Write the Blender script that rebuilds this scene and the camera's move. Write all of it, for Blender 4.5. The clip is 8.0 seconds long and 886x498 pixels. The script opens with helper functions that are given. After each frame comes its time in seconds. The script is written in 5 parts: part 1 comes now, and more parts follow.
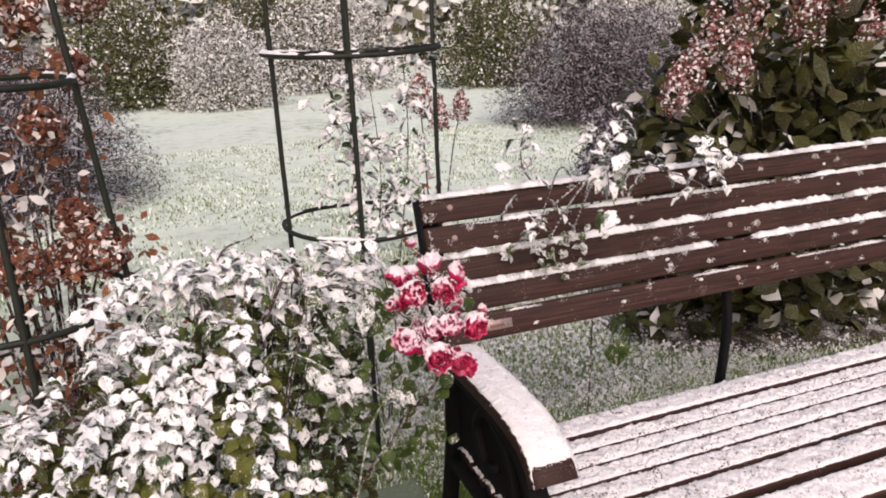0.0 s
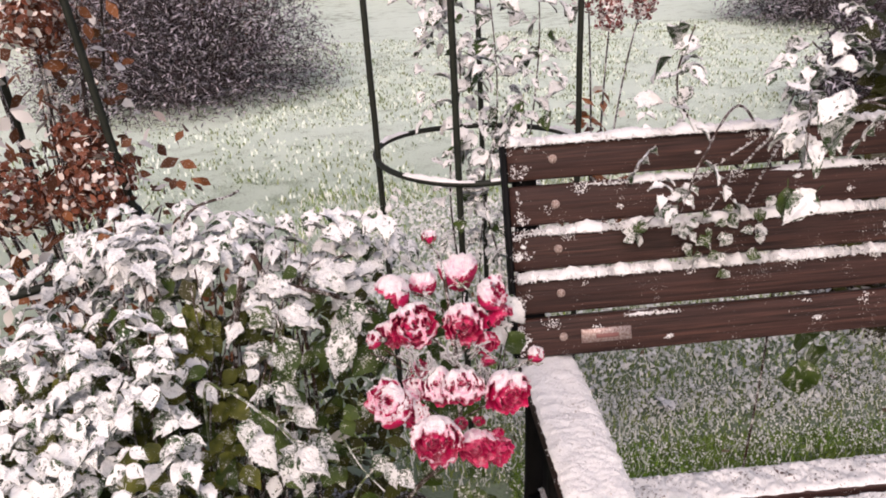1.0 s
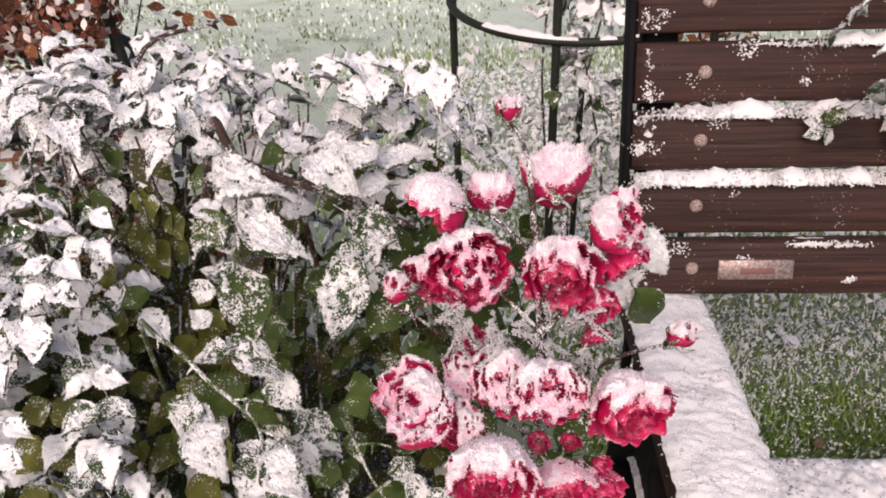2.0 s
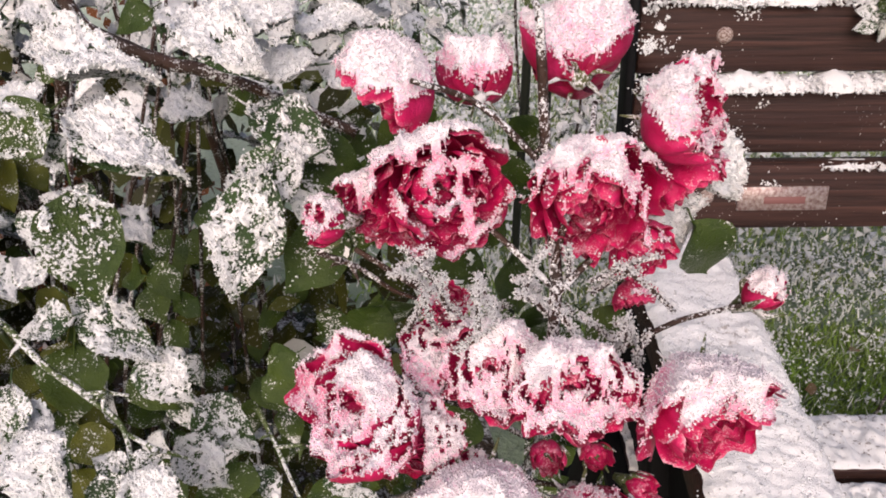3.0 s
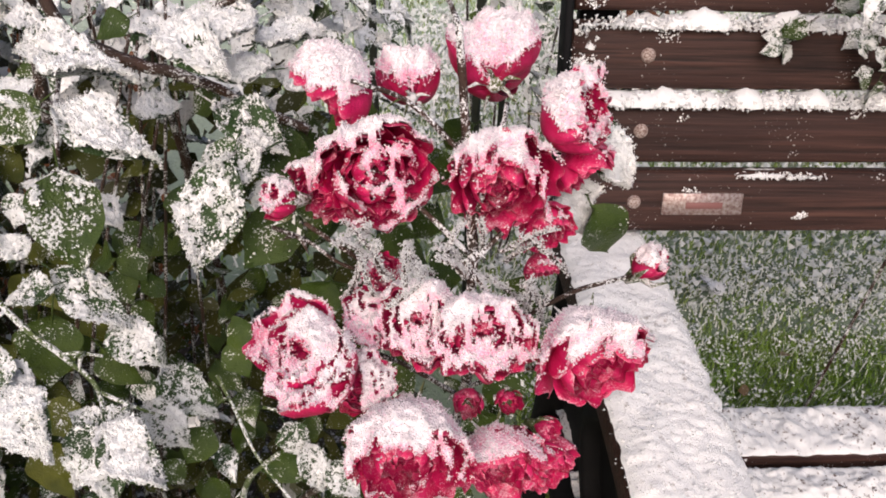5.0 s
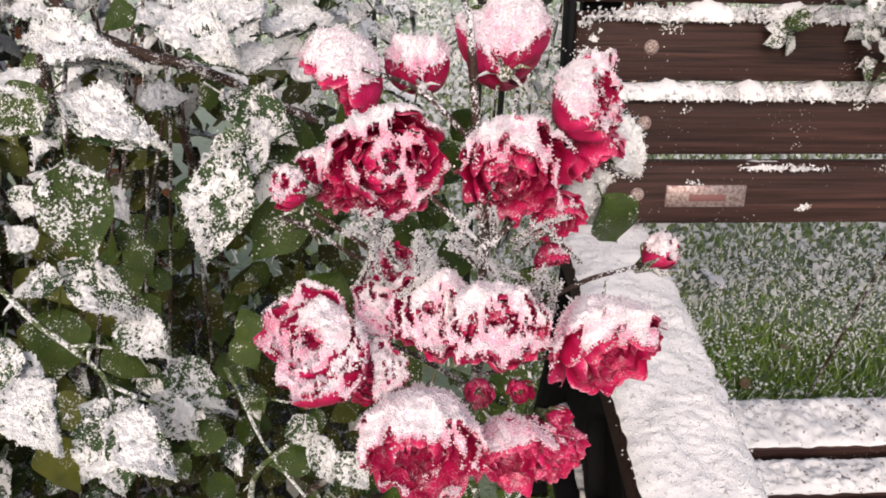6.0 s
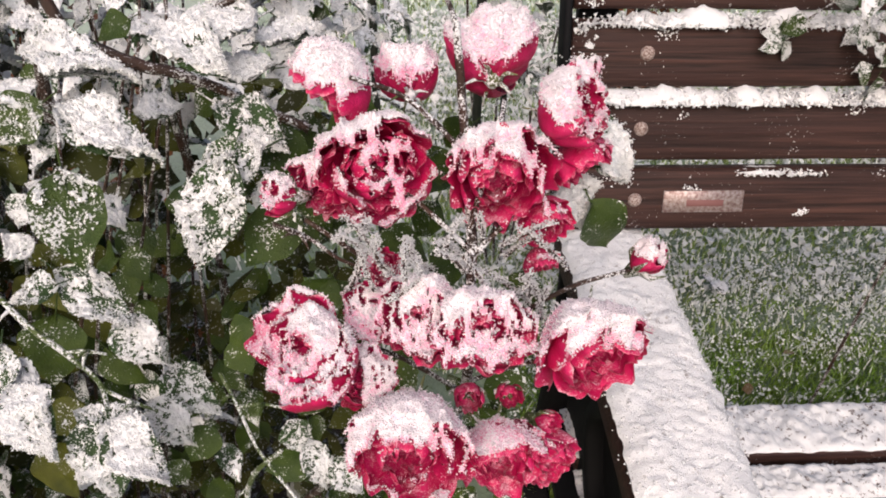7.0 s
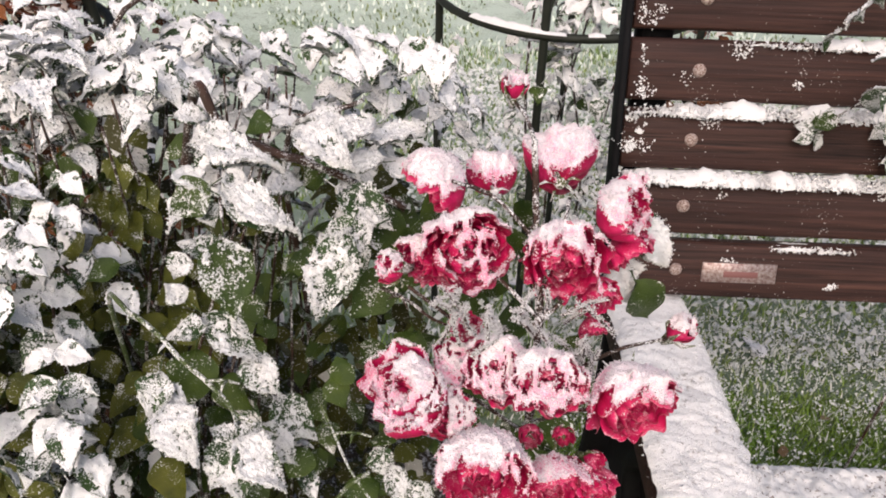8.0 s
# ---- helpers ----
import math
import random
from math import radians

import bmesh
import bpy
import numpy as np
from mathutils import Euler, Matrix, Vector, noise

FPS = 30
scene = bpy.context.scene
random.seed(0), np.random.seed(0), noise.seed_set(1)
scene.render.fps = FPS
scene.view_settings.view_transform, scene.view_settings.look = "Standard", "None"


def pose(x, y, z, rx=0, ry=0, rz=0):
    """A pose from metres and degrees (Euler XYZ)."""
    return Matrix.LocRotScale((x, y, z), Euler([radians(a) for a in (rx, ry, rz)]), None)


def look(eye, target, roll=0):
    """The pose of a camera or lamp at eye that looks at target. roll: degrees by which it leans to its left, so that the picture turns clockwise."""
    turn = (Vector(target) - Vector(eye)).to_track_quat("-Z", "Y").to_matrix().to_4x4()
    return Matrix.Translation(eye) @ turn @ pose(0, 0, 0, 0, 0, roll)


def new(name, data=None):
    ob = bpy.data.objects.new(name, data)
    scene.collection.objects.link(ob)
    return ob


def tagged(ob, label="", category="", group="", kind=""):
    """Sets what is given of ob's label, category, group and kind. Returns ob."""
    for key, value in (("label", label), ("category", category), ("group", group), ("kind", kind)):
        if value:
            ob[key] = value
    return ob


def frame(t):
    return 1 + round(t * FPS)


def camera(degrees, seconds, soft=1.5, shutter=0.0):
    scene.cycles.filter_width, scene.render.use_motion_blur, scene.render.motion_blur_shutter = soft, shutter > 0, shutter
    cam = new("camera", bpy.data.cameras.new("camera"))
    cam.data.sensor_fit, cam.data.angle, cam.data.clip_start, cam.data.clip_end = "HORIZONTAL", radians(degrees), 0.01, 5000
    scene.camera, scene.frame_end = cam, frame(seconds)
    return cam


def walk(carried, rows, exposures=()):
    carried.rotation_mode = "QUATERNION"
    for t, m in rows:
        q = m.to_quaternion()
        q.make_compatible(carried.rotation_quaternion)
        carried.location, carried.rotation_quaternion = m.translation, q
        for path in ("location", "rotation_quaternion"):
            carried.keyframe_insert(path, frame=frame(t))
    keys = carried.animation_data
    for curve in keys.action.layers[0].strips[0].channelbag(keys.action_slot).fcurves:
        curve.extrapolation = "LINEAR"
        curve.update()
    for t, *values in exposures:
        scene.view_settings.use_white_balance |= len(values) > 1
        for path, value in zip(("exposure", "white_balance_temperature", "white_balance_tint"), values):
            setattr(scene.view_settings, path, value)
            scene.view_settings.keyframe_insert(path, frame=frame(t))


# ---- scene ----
from mathutils.bvhtree import BVHTree

cam = camera(61.5, 8.0, soft=1.8)
PATH = [
    (0, (-0.051, -0.054, 1.499), (0.616, 1.744, 0.931), -2.6),
    (0.5, (0.191, 0.246, 1.456), (0.608, 2.071, 0.753), -3.5),
    (1, (0.379, 0.493, 1.441), (0.483, 2.321, 0.636), -3.4),
    (1.5, (0.447, 0.697, 1.368), (0.299, 2.444, 0.405), -2.7),
    (2, (0.395, 0.881, 1.275), (0.281, 2.554, 0.185), -2.5),
    (2.2, (0.387, 0.994, 1.222), (0.298, 2.621, 0.062), -2.4),
    (3.3, (0.385, 1.041, 1.157), (0.406, 2.613, -0.078), 0.1),
    (3.5, (0.397, 1.029, 1.165), (0.436, 2.609, -0.06), 0.5),
    (4, (0.403, 0.991, 1.178), (0.477, 2.586, -0.027), 1.4),
    (4.5, (0.402, 0.978, 1.18), (0.496, 2.582, -0.012), 1.9),
    (6, (0.391, 0.976, 1.175), (0.497, 2.571, -0.026), 1.9),
    (6.5, (0.396, 0.974, 1.176), (0.5, 2.569, -0.027), 1.5),
    (7, (0.4, 0.972, 1.177), (0.49, 2.579, -0.01), 1.3),
    (7.5, (0.391, 0.958, 1.198), (0.439, 2.593, 0.047), 1.4),
    (8, (0.373, 0.895, 1.25), (0.351, 2.571, 0.158), 1.8),
]
walk(cam, [(t, look(eye, target, roll)) for t, eye, target, roll in PATH],
     exposures=((0.0, -0.33, 6700, 23), (2.2, -0.33, 6700, 23), (3.8, -0.28, 6600, 17), (8.0, -0.28, 6600, 16)))

# ---- world, sun, exposure ----
world = bpy.data.worlds.new("overcast_sky")
scene.world = world
world.use_nodes = True
wn = world.node_tree.nodes
sky = wn.new("ShaderNodeTexSky")
sky.sky_type = 'NISHITA'
sky.sun_disc = False
sky.sun_elevation = radians(38)
sky.sun_rotation = radians(200)
sky.air_density, sky.dust_density, sky.ozone_density = 1.0, 6.0, 1.0
world.node_tree.links.new(sky.outputs[0], wn["Background"].inputs[0])
wn["Background"].inputs[1].default_value = 0.135
sun = new("sun", bpy.data.lights.new("sun", 'SUN'))
sun.data.energy, sun.data.angle, sun.data.color = 1.8, radians(30), (1.0, 0.95, 0.9)
sun.matrix_world = look((0.6, -1.8, 4.0), (0.3, 1.4, 0.6))


# ---- materials ----
class Mat:
    """A procedural material on a Principled shader, with short calls for its nodes."""

    def __init__(self, name, rough=0.6, metal=0.0, spec=0.4):
        self.m = bpy.data.materials.new(name)
        self.m.use_nodes = True
        self.t = self.m.node_tree
        self.b = self.t.nodes["Principled BSDF"]
        self.b.inputs["Roughness"].default_value = rough
        self.b.inputs["Metallic"].default_value = metal
        self.b.inputs["Specular IOR Level"].default_value = spec
        self.pos = self.t.nodes.new("ShaderNodeNewGeometry")

    def link(self, a, b):
        self.t.links.new(a, b)

    def scaled(self, s):
        n = self.t.nodes.new("ShaderNodeMapping")
        n.inputs["Scale"].default_value = s
        self.link(self.pos.outputs["Position"], n.inputs["Vector"])
        return n.outputs[0]

    def noise(self, scale, detail=3.0, rough=0.55, vec=None):
        n = self.t.nodes.new("ShaderNodeTexNoise")
        n.inputs["Scale"].default_value, n.inputs["Detail"].default_value, n.inputs["Roughness"].default_value = scale, detail, rough
        self.link(vec or self.pos.outputs["Position"], n.inputs["Vector"])
        return n.outputs["Fac"]

    def ramp(self, fac, lo, hi, a=0.0, b=1.0):
        n = self.t.nodes.new("ShaderNodeMapRange")
        n.inputs["From Min"].default_value, n.inputs["From Max"].default_value = lo, hi
        n.inputs["To Min"].default_value, n.inputs["To Max"].default_value = a, b
        self.link(fac, n.inputs["Value"])
        return n.outputs[0]

    def math(self, op, a, b):
        n = self.t.nodes.new("ShaderNodeMath")
        n.operation = op
        for i, v in enumerate((a, b)):
            if isinstance(v, (int, float)):
                n.inputs[i].default_value = v
            else:
                self.link(v, n.inputs[i])
        return n.outputs[0]

    def mix(self, fac, a, b):
        n = self.t.nodes.new("ShaderNodeMix")
        n.data_type = 'RGBA'
        for i, v in ((0, fac), (6, a), (7, b)):
            if isinstance(v, (int, float)):
                n.inputs[i].default_value = v
            elif isinstance(v, tuple):
                n.inputs[i].default_value = (*v, 1.0)
            else:
                self.link(v, n.inputs[i])
        return n.outputs[2]

    def up(self):
        n = self.t.nodes.new("ShaderNodeSeparateXYZ")
        self.link(self.pos.outputs["Normal"], n.inputs[0])
        return n.outputs[2]

    def island(self):
        return self.pos.outputs["Random Per Island"]

    def each(self):
        return self.t.nodes.new("ShaderNodeObjectInfo").outputs["Random"]

    def uv(self):
        n = self.t.nodes.new("ShaderNodeUVMap")
        s = self.t.nodes.new("ShaderNodeSeparateXYZ")
        self.link(n.outputs[0], s.inputs[0])
        return s.outputs

    def colour(self, c):
        if isinstance(c, tuple):
            self.b.inputs["Base Color"].default_value = (*c, 1.0)
        else:
            self.link(c, self.b.inputs["Base Color"])
        return self

    def rough(self, r):
        self.link(r, self.b.inputs["Roughness"])
        return self

    def bump(self, h, dist=0.002, strength=0.6):
        n = self.t.nodes.new("ShaderNodeBump")
        n.inputs["Distance"].default_value, n.inputs["Strength"].default_value = dist, strength
        self.link(h, n.inputs["Height"])
        self.link(n.outputs[0], self.b.inputs["Normal"])
        return self


SNOW_COL = (0.86, 0.865, 0.88)

snow = Mat("snow", 0.75, spec=0.25)
snow.colour(snow.mix(snow.noise(70, 4), (0.84, 0.845, 0.86), (0.94, 0.94, 0.95)))
snow.bump(snow.math('ADD', snow.noise(700, 3, 0.7), snow.noise(160, 3)), 0.0014, 0.5)

# snow on the seat: thin places let the dark wood through
seat_snow = Mat("thin_snow", 0.75, spec=0.25)
hole = seat_snow.ramp(seat_snow.math('ADD', seat_snow.noise(130, 4, 0.65), seat_snow.math('MULTIPLY', seat_snow.noise(14, 2), 0.35)), 0.515, 0.60)
seat_snow.colour(seat_snow.mix(hole, (0.13, 0.09, 0.08), SNOW_COL))
seat_snow.bump(seat_snow.math('ADD', seat_snow.noise(650, 3, 0.7), seat_snow.noise(140, 3)), 0.0016, 0.55)

arm_white = Mat("snow_on_arm_rest", 0.75, spec=0.25)
thin_spot = arm_white.ramp(arm_white.math('ADD', arm_white.noise(120, 4, 0.65), arm_white.math('MULTIPLY', arm_white.noise(14, 2), 0.35)), 0.42, 0.56)
arm_white.colour(arm_white.mix(thin_spot, (0.40, 0.36, 0.34), (0.94, 0.94, 0.95)))
arm_white.bump(arm_white.math('ADD', arm_white.noise(650, 3, 0.7), arm_white.noise(140, 3)), 0.0022, 0.6)

wood = Mat("dark_stained_wood", 0.6, spec=0.3)
grain = wood.noise(1.0, 5, 0.65, wood.scaled((5, 190, 190)))
coarse = wood.noise(1.0, 3, 0.5, wood.scaled((2.2, 55, 55)))
tone = wood.mix(wood.ramp(grain, 0.32, 0.7), (0.008, 0.004, 0.0034), (0.098, 0.044, 0.034))
tone = wood.mix(wood.ramp(coarse, 0.45, 0.72, 0, 0.55), tone, (0.026, 0.010, 0.009))
flake = wood.ramp(wood.math('ADD', wood.noise(330, 3), wood.math('MULTIPLY', wood.noise(18, 2), 0.5)), 0.97, 1.01)
tone = wood.mix(wood.math('MULTIPLY', flake, 0.8), tone, SNOW_COL)
wood.colour(wood.mix(wood.math('MULTIPLY', wood.each(), 0.3), tone, (0.036, 0.016, 0.014)))
wood.bump(wood.math('ADD', grain, coarse), 0.0022, 0.8)

iron = Mat("black_painted_iron", 0.75, 0.0, 0.15)
iron.colour(iron.mix(iron.noise(30, 4), (0.003, 0.003, 0.004), (0.010, 0.010, 0.011)))
iron.bump(iron.noise(220, 3), 0.001, 0.5)

post_metal = Mat("weathered_green_black_metal", 0.6, 0.2)
post_metal.colour(post_metal.mix(post_metal.noise(40, 4), (0.008, 0.011, 0.008), (0.035, 0.04, 0.03)))
post_metal.bump(post_metal.noise(300, 3), 0.001, 0.5)

bolt_mat = Mat("frosted_bolt", 0.6)
bolt_mat.colour(bolt_mat.mix(bolt_mat.ramp(bolt_mat.noise(500, 2), 0.4, 0.6), (0.19, 0.11, 0.09), (0.5, 0.42, 0.39)))
plate_mat = Mat("frosted_metal_plate", 0.45, 0.5)
plate_mat.colour(plate_mat.mix(plate_mat.ramp(plate_mat.noise(240, 4), 0.35, 0.65), (0.22, 0.13, 0.12), (0.47, 0.40, 0.38)))
plate_ink = Mat("worn_red_print", 0.6).colour((0.23, 0.10, 0.095))


def snowy(name, dark, light, cover, rough=0.5, scale=1.0, spec=0.35, trans=0.0):
    """A leaf or stem colour, with rime and loose snow grains lying on it in patches."""
    m = Mat(name, rough, spec=spec)
    base = m.mix(m.ramp(m.noise(45 * scale, 3), 0.3, 0.7), dark, light)
    base = m.mix(m.math('MULTIPLY', m.each(), 0.45), base, dark)
    patch = m.math('ADD', m.noise(620 * scale, 3, 0.7), m.math('MULTIPLY', m.noise(55 * scale, 3), 0.9))
    mask = m.ramp(patch, 0.99 - cover, 1.04 - cover)
    m.colour(m.mix(mask, base, SNOW_COL))
    m.rough(m.ramp(mask, 0, 1, rough, 0.85))
    m.bump(m.math('ADD', m.noise(620 * scale, 3, 0.7), m.noise(110 * scale, 2)), 0.0018, 0.7)
    return m


leaf_snow = Mat("thin_snow_on_leaves", 0.75, spec=0.25)
gap = leaf_snow.ramp(leaf_snow.math('ADD', leaf_snow.noise(700, 3, 0.7), leaf_snow.math('MULTIPLY', leaf_snow.noise(90, 2), 0.70)), 0.55, 0.70)
under = leaf_snow.mix(leaf_snow.noise(40, 2), (0.030, 0.075, 0.012), (0.09, 0.16, 0.035))
leaf_snow.colour(leaf_snow.mix(gap, under, leaf_snow.mix(leaf_snow.noise(25, 2), (0.92, 0.93, 0.94), (0.97, 0.975, 0.985))))
leaf_snow.bump(leaf_snow.math('ADD', leaf_snow.noise(1000, 3, 0.7), leaf_snow.noise(260, 3)), 0.0014, 0.4)

leaf_mat = snowy("rose_leaf_green", (0.016, 0.040, 0.010), (0.045, 0.095, 0.020), 0.02, 0.38)
leaf_bare = snowy("bare_rose_leaf_green", (0.022, 0.048, 0.006), (0.075, 0.115, 0.014), -0.10, 0.35)
leaf_olive = snowy("olive_rose_leaf", (0.045, 0.058, 0.006), (0.15, 0.155, 0.016), -0.10, 0.4)
stem_mat = snowy("rose_cane_red_brown", (0.035, 0.022, 0.016), (0.085, 0.040, 0.028), -0.02, 0.5)
stem_green = snowy("young_rose_shoot", (0.07, 0.11, 0.03), (0.13, 0.16, 0.06), 0.03, 0.5)
sepal_mat = snowy("rose_sepal", (0.07, 0.10, 0.03), (0.20, 0.20, 0.09), 0.05, 0.5)

petal = Mat("crimson_rose_petal", 0.48, spec=0.35)
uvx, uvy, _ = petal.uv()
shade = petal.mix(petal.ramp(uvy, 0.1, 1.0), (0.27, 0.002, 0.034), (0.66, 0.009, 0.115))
shade = petal.mix(petal.ramp(petal.noise(120, 3), 0.4, 0.75, 0, 0.55), shade, (0.80, 0.042, 0.21))
vein = petal.noise(1.0, 2, 0.5, petal.scaled((420, 420, 90)))
shade = petal.mix(petal.ramp(vein, 0.5, 0.8, 0, 0.3), shade, (0.30, 0.002, 0.030))
fine = petal.noise(1100, 3, 0.7)
rim = petal.ramp(petal.math('ADD', uvy, petal.math('MULTIPLY', fine, 0.45)), 1.20, 1.30)
top = petal.ramp(petal.up(), -0.1, 0.9, 0, 0.22)
patch = petal.math('ADD', petal.math('ADD', fine, petal.math('MULTIPLY', petal.noise(90, 3), 0.8)), top)
rime = petal.math('MAXIMUM', petal.ramp(patch, 1.14, 1.36, 0, 0.7), petal.math('MULTIPLY', rim, 0.6))
petal.colour(petal.mix(rime, shade, (0.93, 0.70, 0.77)))
petal.bump(petal.math('ADD', petal.noise(700, 3), petal.noise(140, 2)), 0.0010, 0.5)

# snow on the flowers, wet with their red where it lies thin
rose_snow = Mat("rose_tinted_snow", 0.7, spec=0.25)
thin = rose_snow.uv()[1]
speck = rose_snow.math('ADD', rose_snow.noise(900, 2, 0.6), rose_snow.math('MULTIPLY', rose_snow.noise(110, 3), 0.9))
tint = rose_snow.ramp(rose_snow.math('SUBTRACT', speck, rose_snow.math('MULTIPLY', thin, 0.85)), 0.22, 1.02)
tinted = rose_snow.mix(rose_snow.ramp(tint, 0.0, 0.5), (0.985, 0.915, 0.955), (0.96, 0.57, 0.73))
rose_snow.colour(rose_snow.mix(rose_snow.ramp(tint, 0.5, 1.0), tinted, (0.84, 0.20, 0.36)))
rose_snow.bump(rose_snow.math('ADD', rose_snow.noise(1100, 3, 0.7), rose_snow.noise(320, 3)), 0.0010, 0.5)

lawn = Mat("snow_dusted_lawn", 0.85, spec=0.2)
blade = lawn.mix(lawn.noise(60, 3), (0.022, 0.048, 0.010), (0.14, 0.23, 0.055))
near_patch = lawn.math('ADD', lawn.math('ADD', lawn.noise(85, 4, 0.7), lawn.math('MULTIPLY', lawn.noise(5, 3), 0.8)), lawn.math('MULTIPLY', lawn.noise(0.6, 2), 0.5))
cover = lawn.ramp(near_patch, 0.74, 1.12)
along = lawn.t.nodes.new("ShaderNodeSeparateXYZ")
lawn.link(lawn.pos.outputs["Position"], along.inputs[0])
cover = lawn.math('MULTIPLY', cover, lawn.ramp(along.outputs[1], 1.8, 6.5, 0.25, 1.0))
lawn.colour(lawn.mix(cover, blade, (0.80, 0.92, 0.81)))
lawn.bump(lawn.math('ADD', lawn.noise(120, 4, 0.7), lawn.noise(15, 3)), 0.012, 0.7)


def by_island(name, greens, white, rough=0.6, part_white=0.4):
    """Many small pieces of three tones, some of them covered with snow."""
    m = Mat(name, rough, spec=0.25)
    c = m.mix(m.ramp(m.island(), 0.0, 0.5), greens[0], greens[1])
    c = m.mix(m.ramp(m.noise(4, 2), 0.4, 0.6, 0, 0.6), c, greens[2])
    grains = m.ramp(m.noise(260, 3, 0.7), 0.60, 0.66, 0, 0.6)
    c = m.mix(grains, c, SNOW_COL)
    c = m.mix(m.ramp(m.island(), 1 - part_white, 1 - part_white + 0.02), c, white)
    m.colour(c)
    return m


grass_mat = by_island("grass_blades", ((0.07, 0.15, 0.018), (0.22, 0.38, 0.05), (0.19, 0.25, 0.05)), (0.86, 0.88, 0.84), 0.6, 0.12)
snowy_grass = by_island("snowy_grass_blades", ((0.12, 0.23, 0.035), (0.31, 0.46, 0.10), (0.29, 0.33, 0.12)), (0.88, 0.90, 0.84), 0.6, 0.46)
far_grass = by_island("frosted_grass_tufts", ((0.10, 0.16, 0.06), (0.26, 0.34, 0.15), (0.24, 0.28, 0.14)), (0.84, 0.92, 0.83), 0.6, 0.55)
fleck_mat = Mat("snow_fleck", 0.8).colour((0.86, 0.88, 0.87))
purple_shrub = by_island("dark_purple_leaves", ((0.012, 0.008, 0.010), (0.046, 0.028, 0.034), (0.022, 0.014, 0.016)), (0.56, 0.52, 0.60), 0.6, 0.26)
brown_shrub = by_island("brown_autumn_leaves", ((0.06, 0.020, 0.010), (0.24, 0.085, 0.026), (0.12, 0.052, 0.03)), (0.80, 0.78, 0.76), 0.6, 0.25)
green_shrub = by_island("olive_shrub_leaves", ((0.025, 0.032, 0.006), (0.10, 0.115, 0.022), (0.06, 0.055, 0.012)), (0.84, 0.84, 0.82), 0.55, 0.16)
# rose leaf greens lowered to carry the shade inside the bush
inner_shade_green = by_island("shaded_rose_leaves", ((0.010, 0.016, 0.003), (0.075, 0.085, 0.012), (0.040, 0.034, 0.010)), (0.80, 0.80, 0.79), 0.5, 0.015)
# dark olive leaves, darkened further for the shade in the dense base
hydrangea_leaves = by_island("dark_shaded_hydrangea_leaves", ((0.010, 0.012, 0.003), (0.070, 0.075, 0.012), (0.030, 0.022, 0.006)), (0.80, 0.79, 0.77), 0.5, 0.10)
pale_shrub = by_island("snowed_shrub_leaves", ((0.05, 0.055, 0.018), (0.15, 0.15, 0.06), (0.14, 0.10, 0.06)), (0.82, 0.82, 0.82), 0.6, 0.62)
twig_mat = snowy("shrub_twig", (0.022, 0.014, 0.013), (0.06, 0.042, 0.038), -0.03, 0.7, 0.6)
head_red = by_island("dried_pink_flower", ((0.13, 0.035, 0.035), (0.30, 0.095, 0.085), (0.20, 0.07, 0.055)), (0.84, 0.76, 0.76), 0.7, 0.42)
head_brown = by_island("dried_rust_flower", ((0.09, 0.026, 0.015), (0.24, 0.075, 0.04), (0.16, 0.055, 0.03)), (0.84, 0.74, 0.70), 0.7, 0.28)
litter = by_island("fallen_leaf_litter", ((0.10, 0.06, 0.03), (0.30, 0.22, 0.12), (0.22, 0.15, 0.09)), (0.8, 0.8, 0.78), 0.7, 0.45)


# ---- building helpers ----
class Geo:
    """Gathers vertices, faces, material slots and UVs of one mesh."""

    def __init__(self):
        self.v, self.f, self.mi, self.uv = [], [], [], []

    def add(self, verts, faces, slot=0, uvs=None):
        n = len(self.v)
        self.v.extend(tuple(p) for p in verts)
        self.f.extend(tuple(i + n for i in f) for f in faces)
        self.mi.extend([slot] * len(faces))
        self.uv.extend(uvs if uvs is not None else [(0.0, 0.0)] * len(verts))
        return self

    def mesh(self, name, mats, smooth=True):
        me = bpy.data.meshes.new(name)
        me.from_pydata(self.v, [], self.f)
        for m in mats:
            me.materials.append(m.m)
        me.polygons.foreach_set("material_index", self.mi)
        me.polygons.foreach_set("use_smooth", [smooth] * len(self.f))
        layer = me.uv_layers.new(name="UVMap")
        loops = np.empty(len(me.loops), dtype=np.int32)
        me.loops.foreach_get("vertex_index", loops)
        layer.data.foreach_set("uv", np.array(self.uv, dtype=np.float32)[loops].ravel())
        me.update()
        return me


def part(name, geo, mats=None, parent=None, label="", smooth=True, kind=""):
    mats = mats if isinstance(mats, (list, tuple)) else [mats]
    ob = new(name, geo if isinstance(geo, bpy.types.Mesh) else geo.mesh(name, mats, smooth))
    ob.parent = parent
    return tagged(ob, label, kind=kind)


def thing(name, label, category, at=(0, 0, 0), group="", kind=""):
    ob = new(name)
    ob.empty_display_size = 0.05
    ob.location = at
    return tagged(ob, label, category, group, kind)


def bevelled_box(size, bevel=0.004, segments=2):
    bm = bmesh.new()
    bmesh.ops.create_cube(bm, size=1.0)
    bmesh.ops.scale(bm, vec=size, verts=bm.verts)
    bmesh.ops.bevel(bm, geom=bm.edges[:], offset=bevel, segments=segments, affect='EDGES', profile=0.5)
    g = Geo()
    bm.verts.index_update()
    g.add([v.co[:] for v in bm.verts], [[v.index for v in f.verts] for f in bm.faces])
    bm.free()
    return g


def moved(g, m):
    g.v = [tuple(m @ Vector(p)) for p in g.v]
    return g


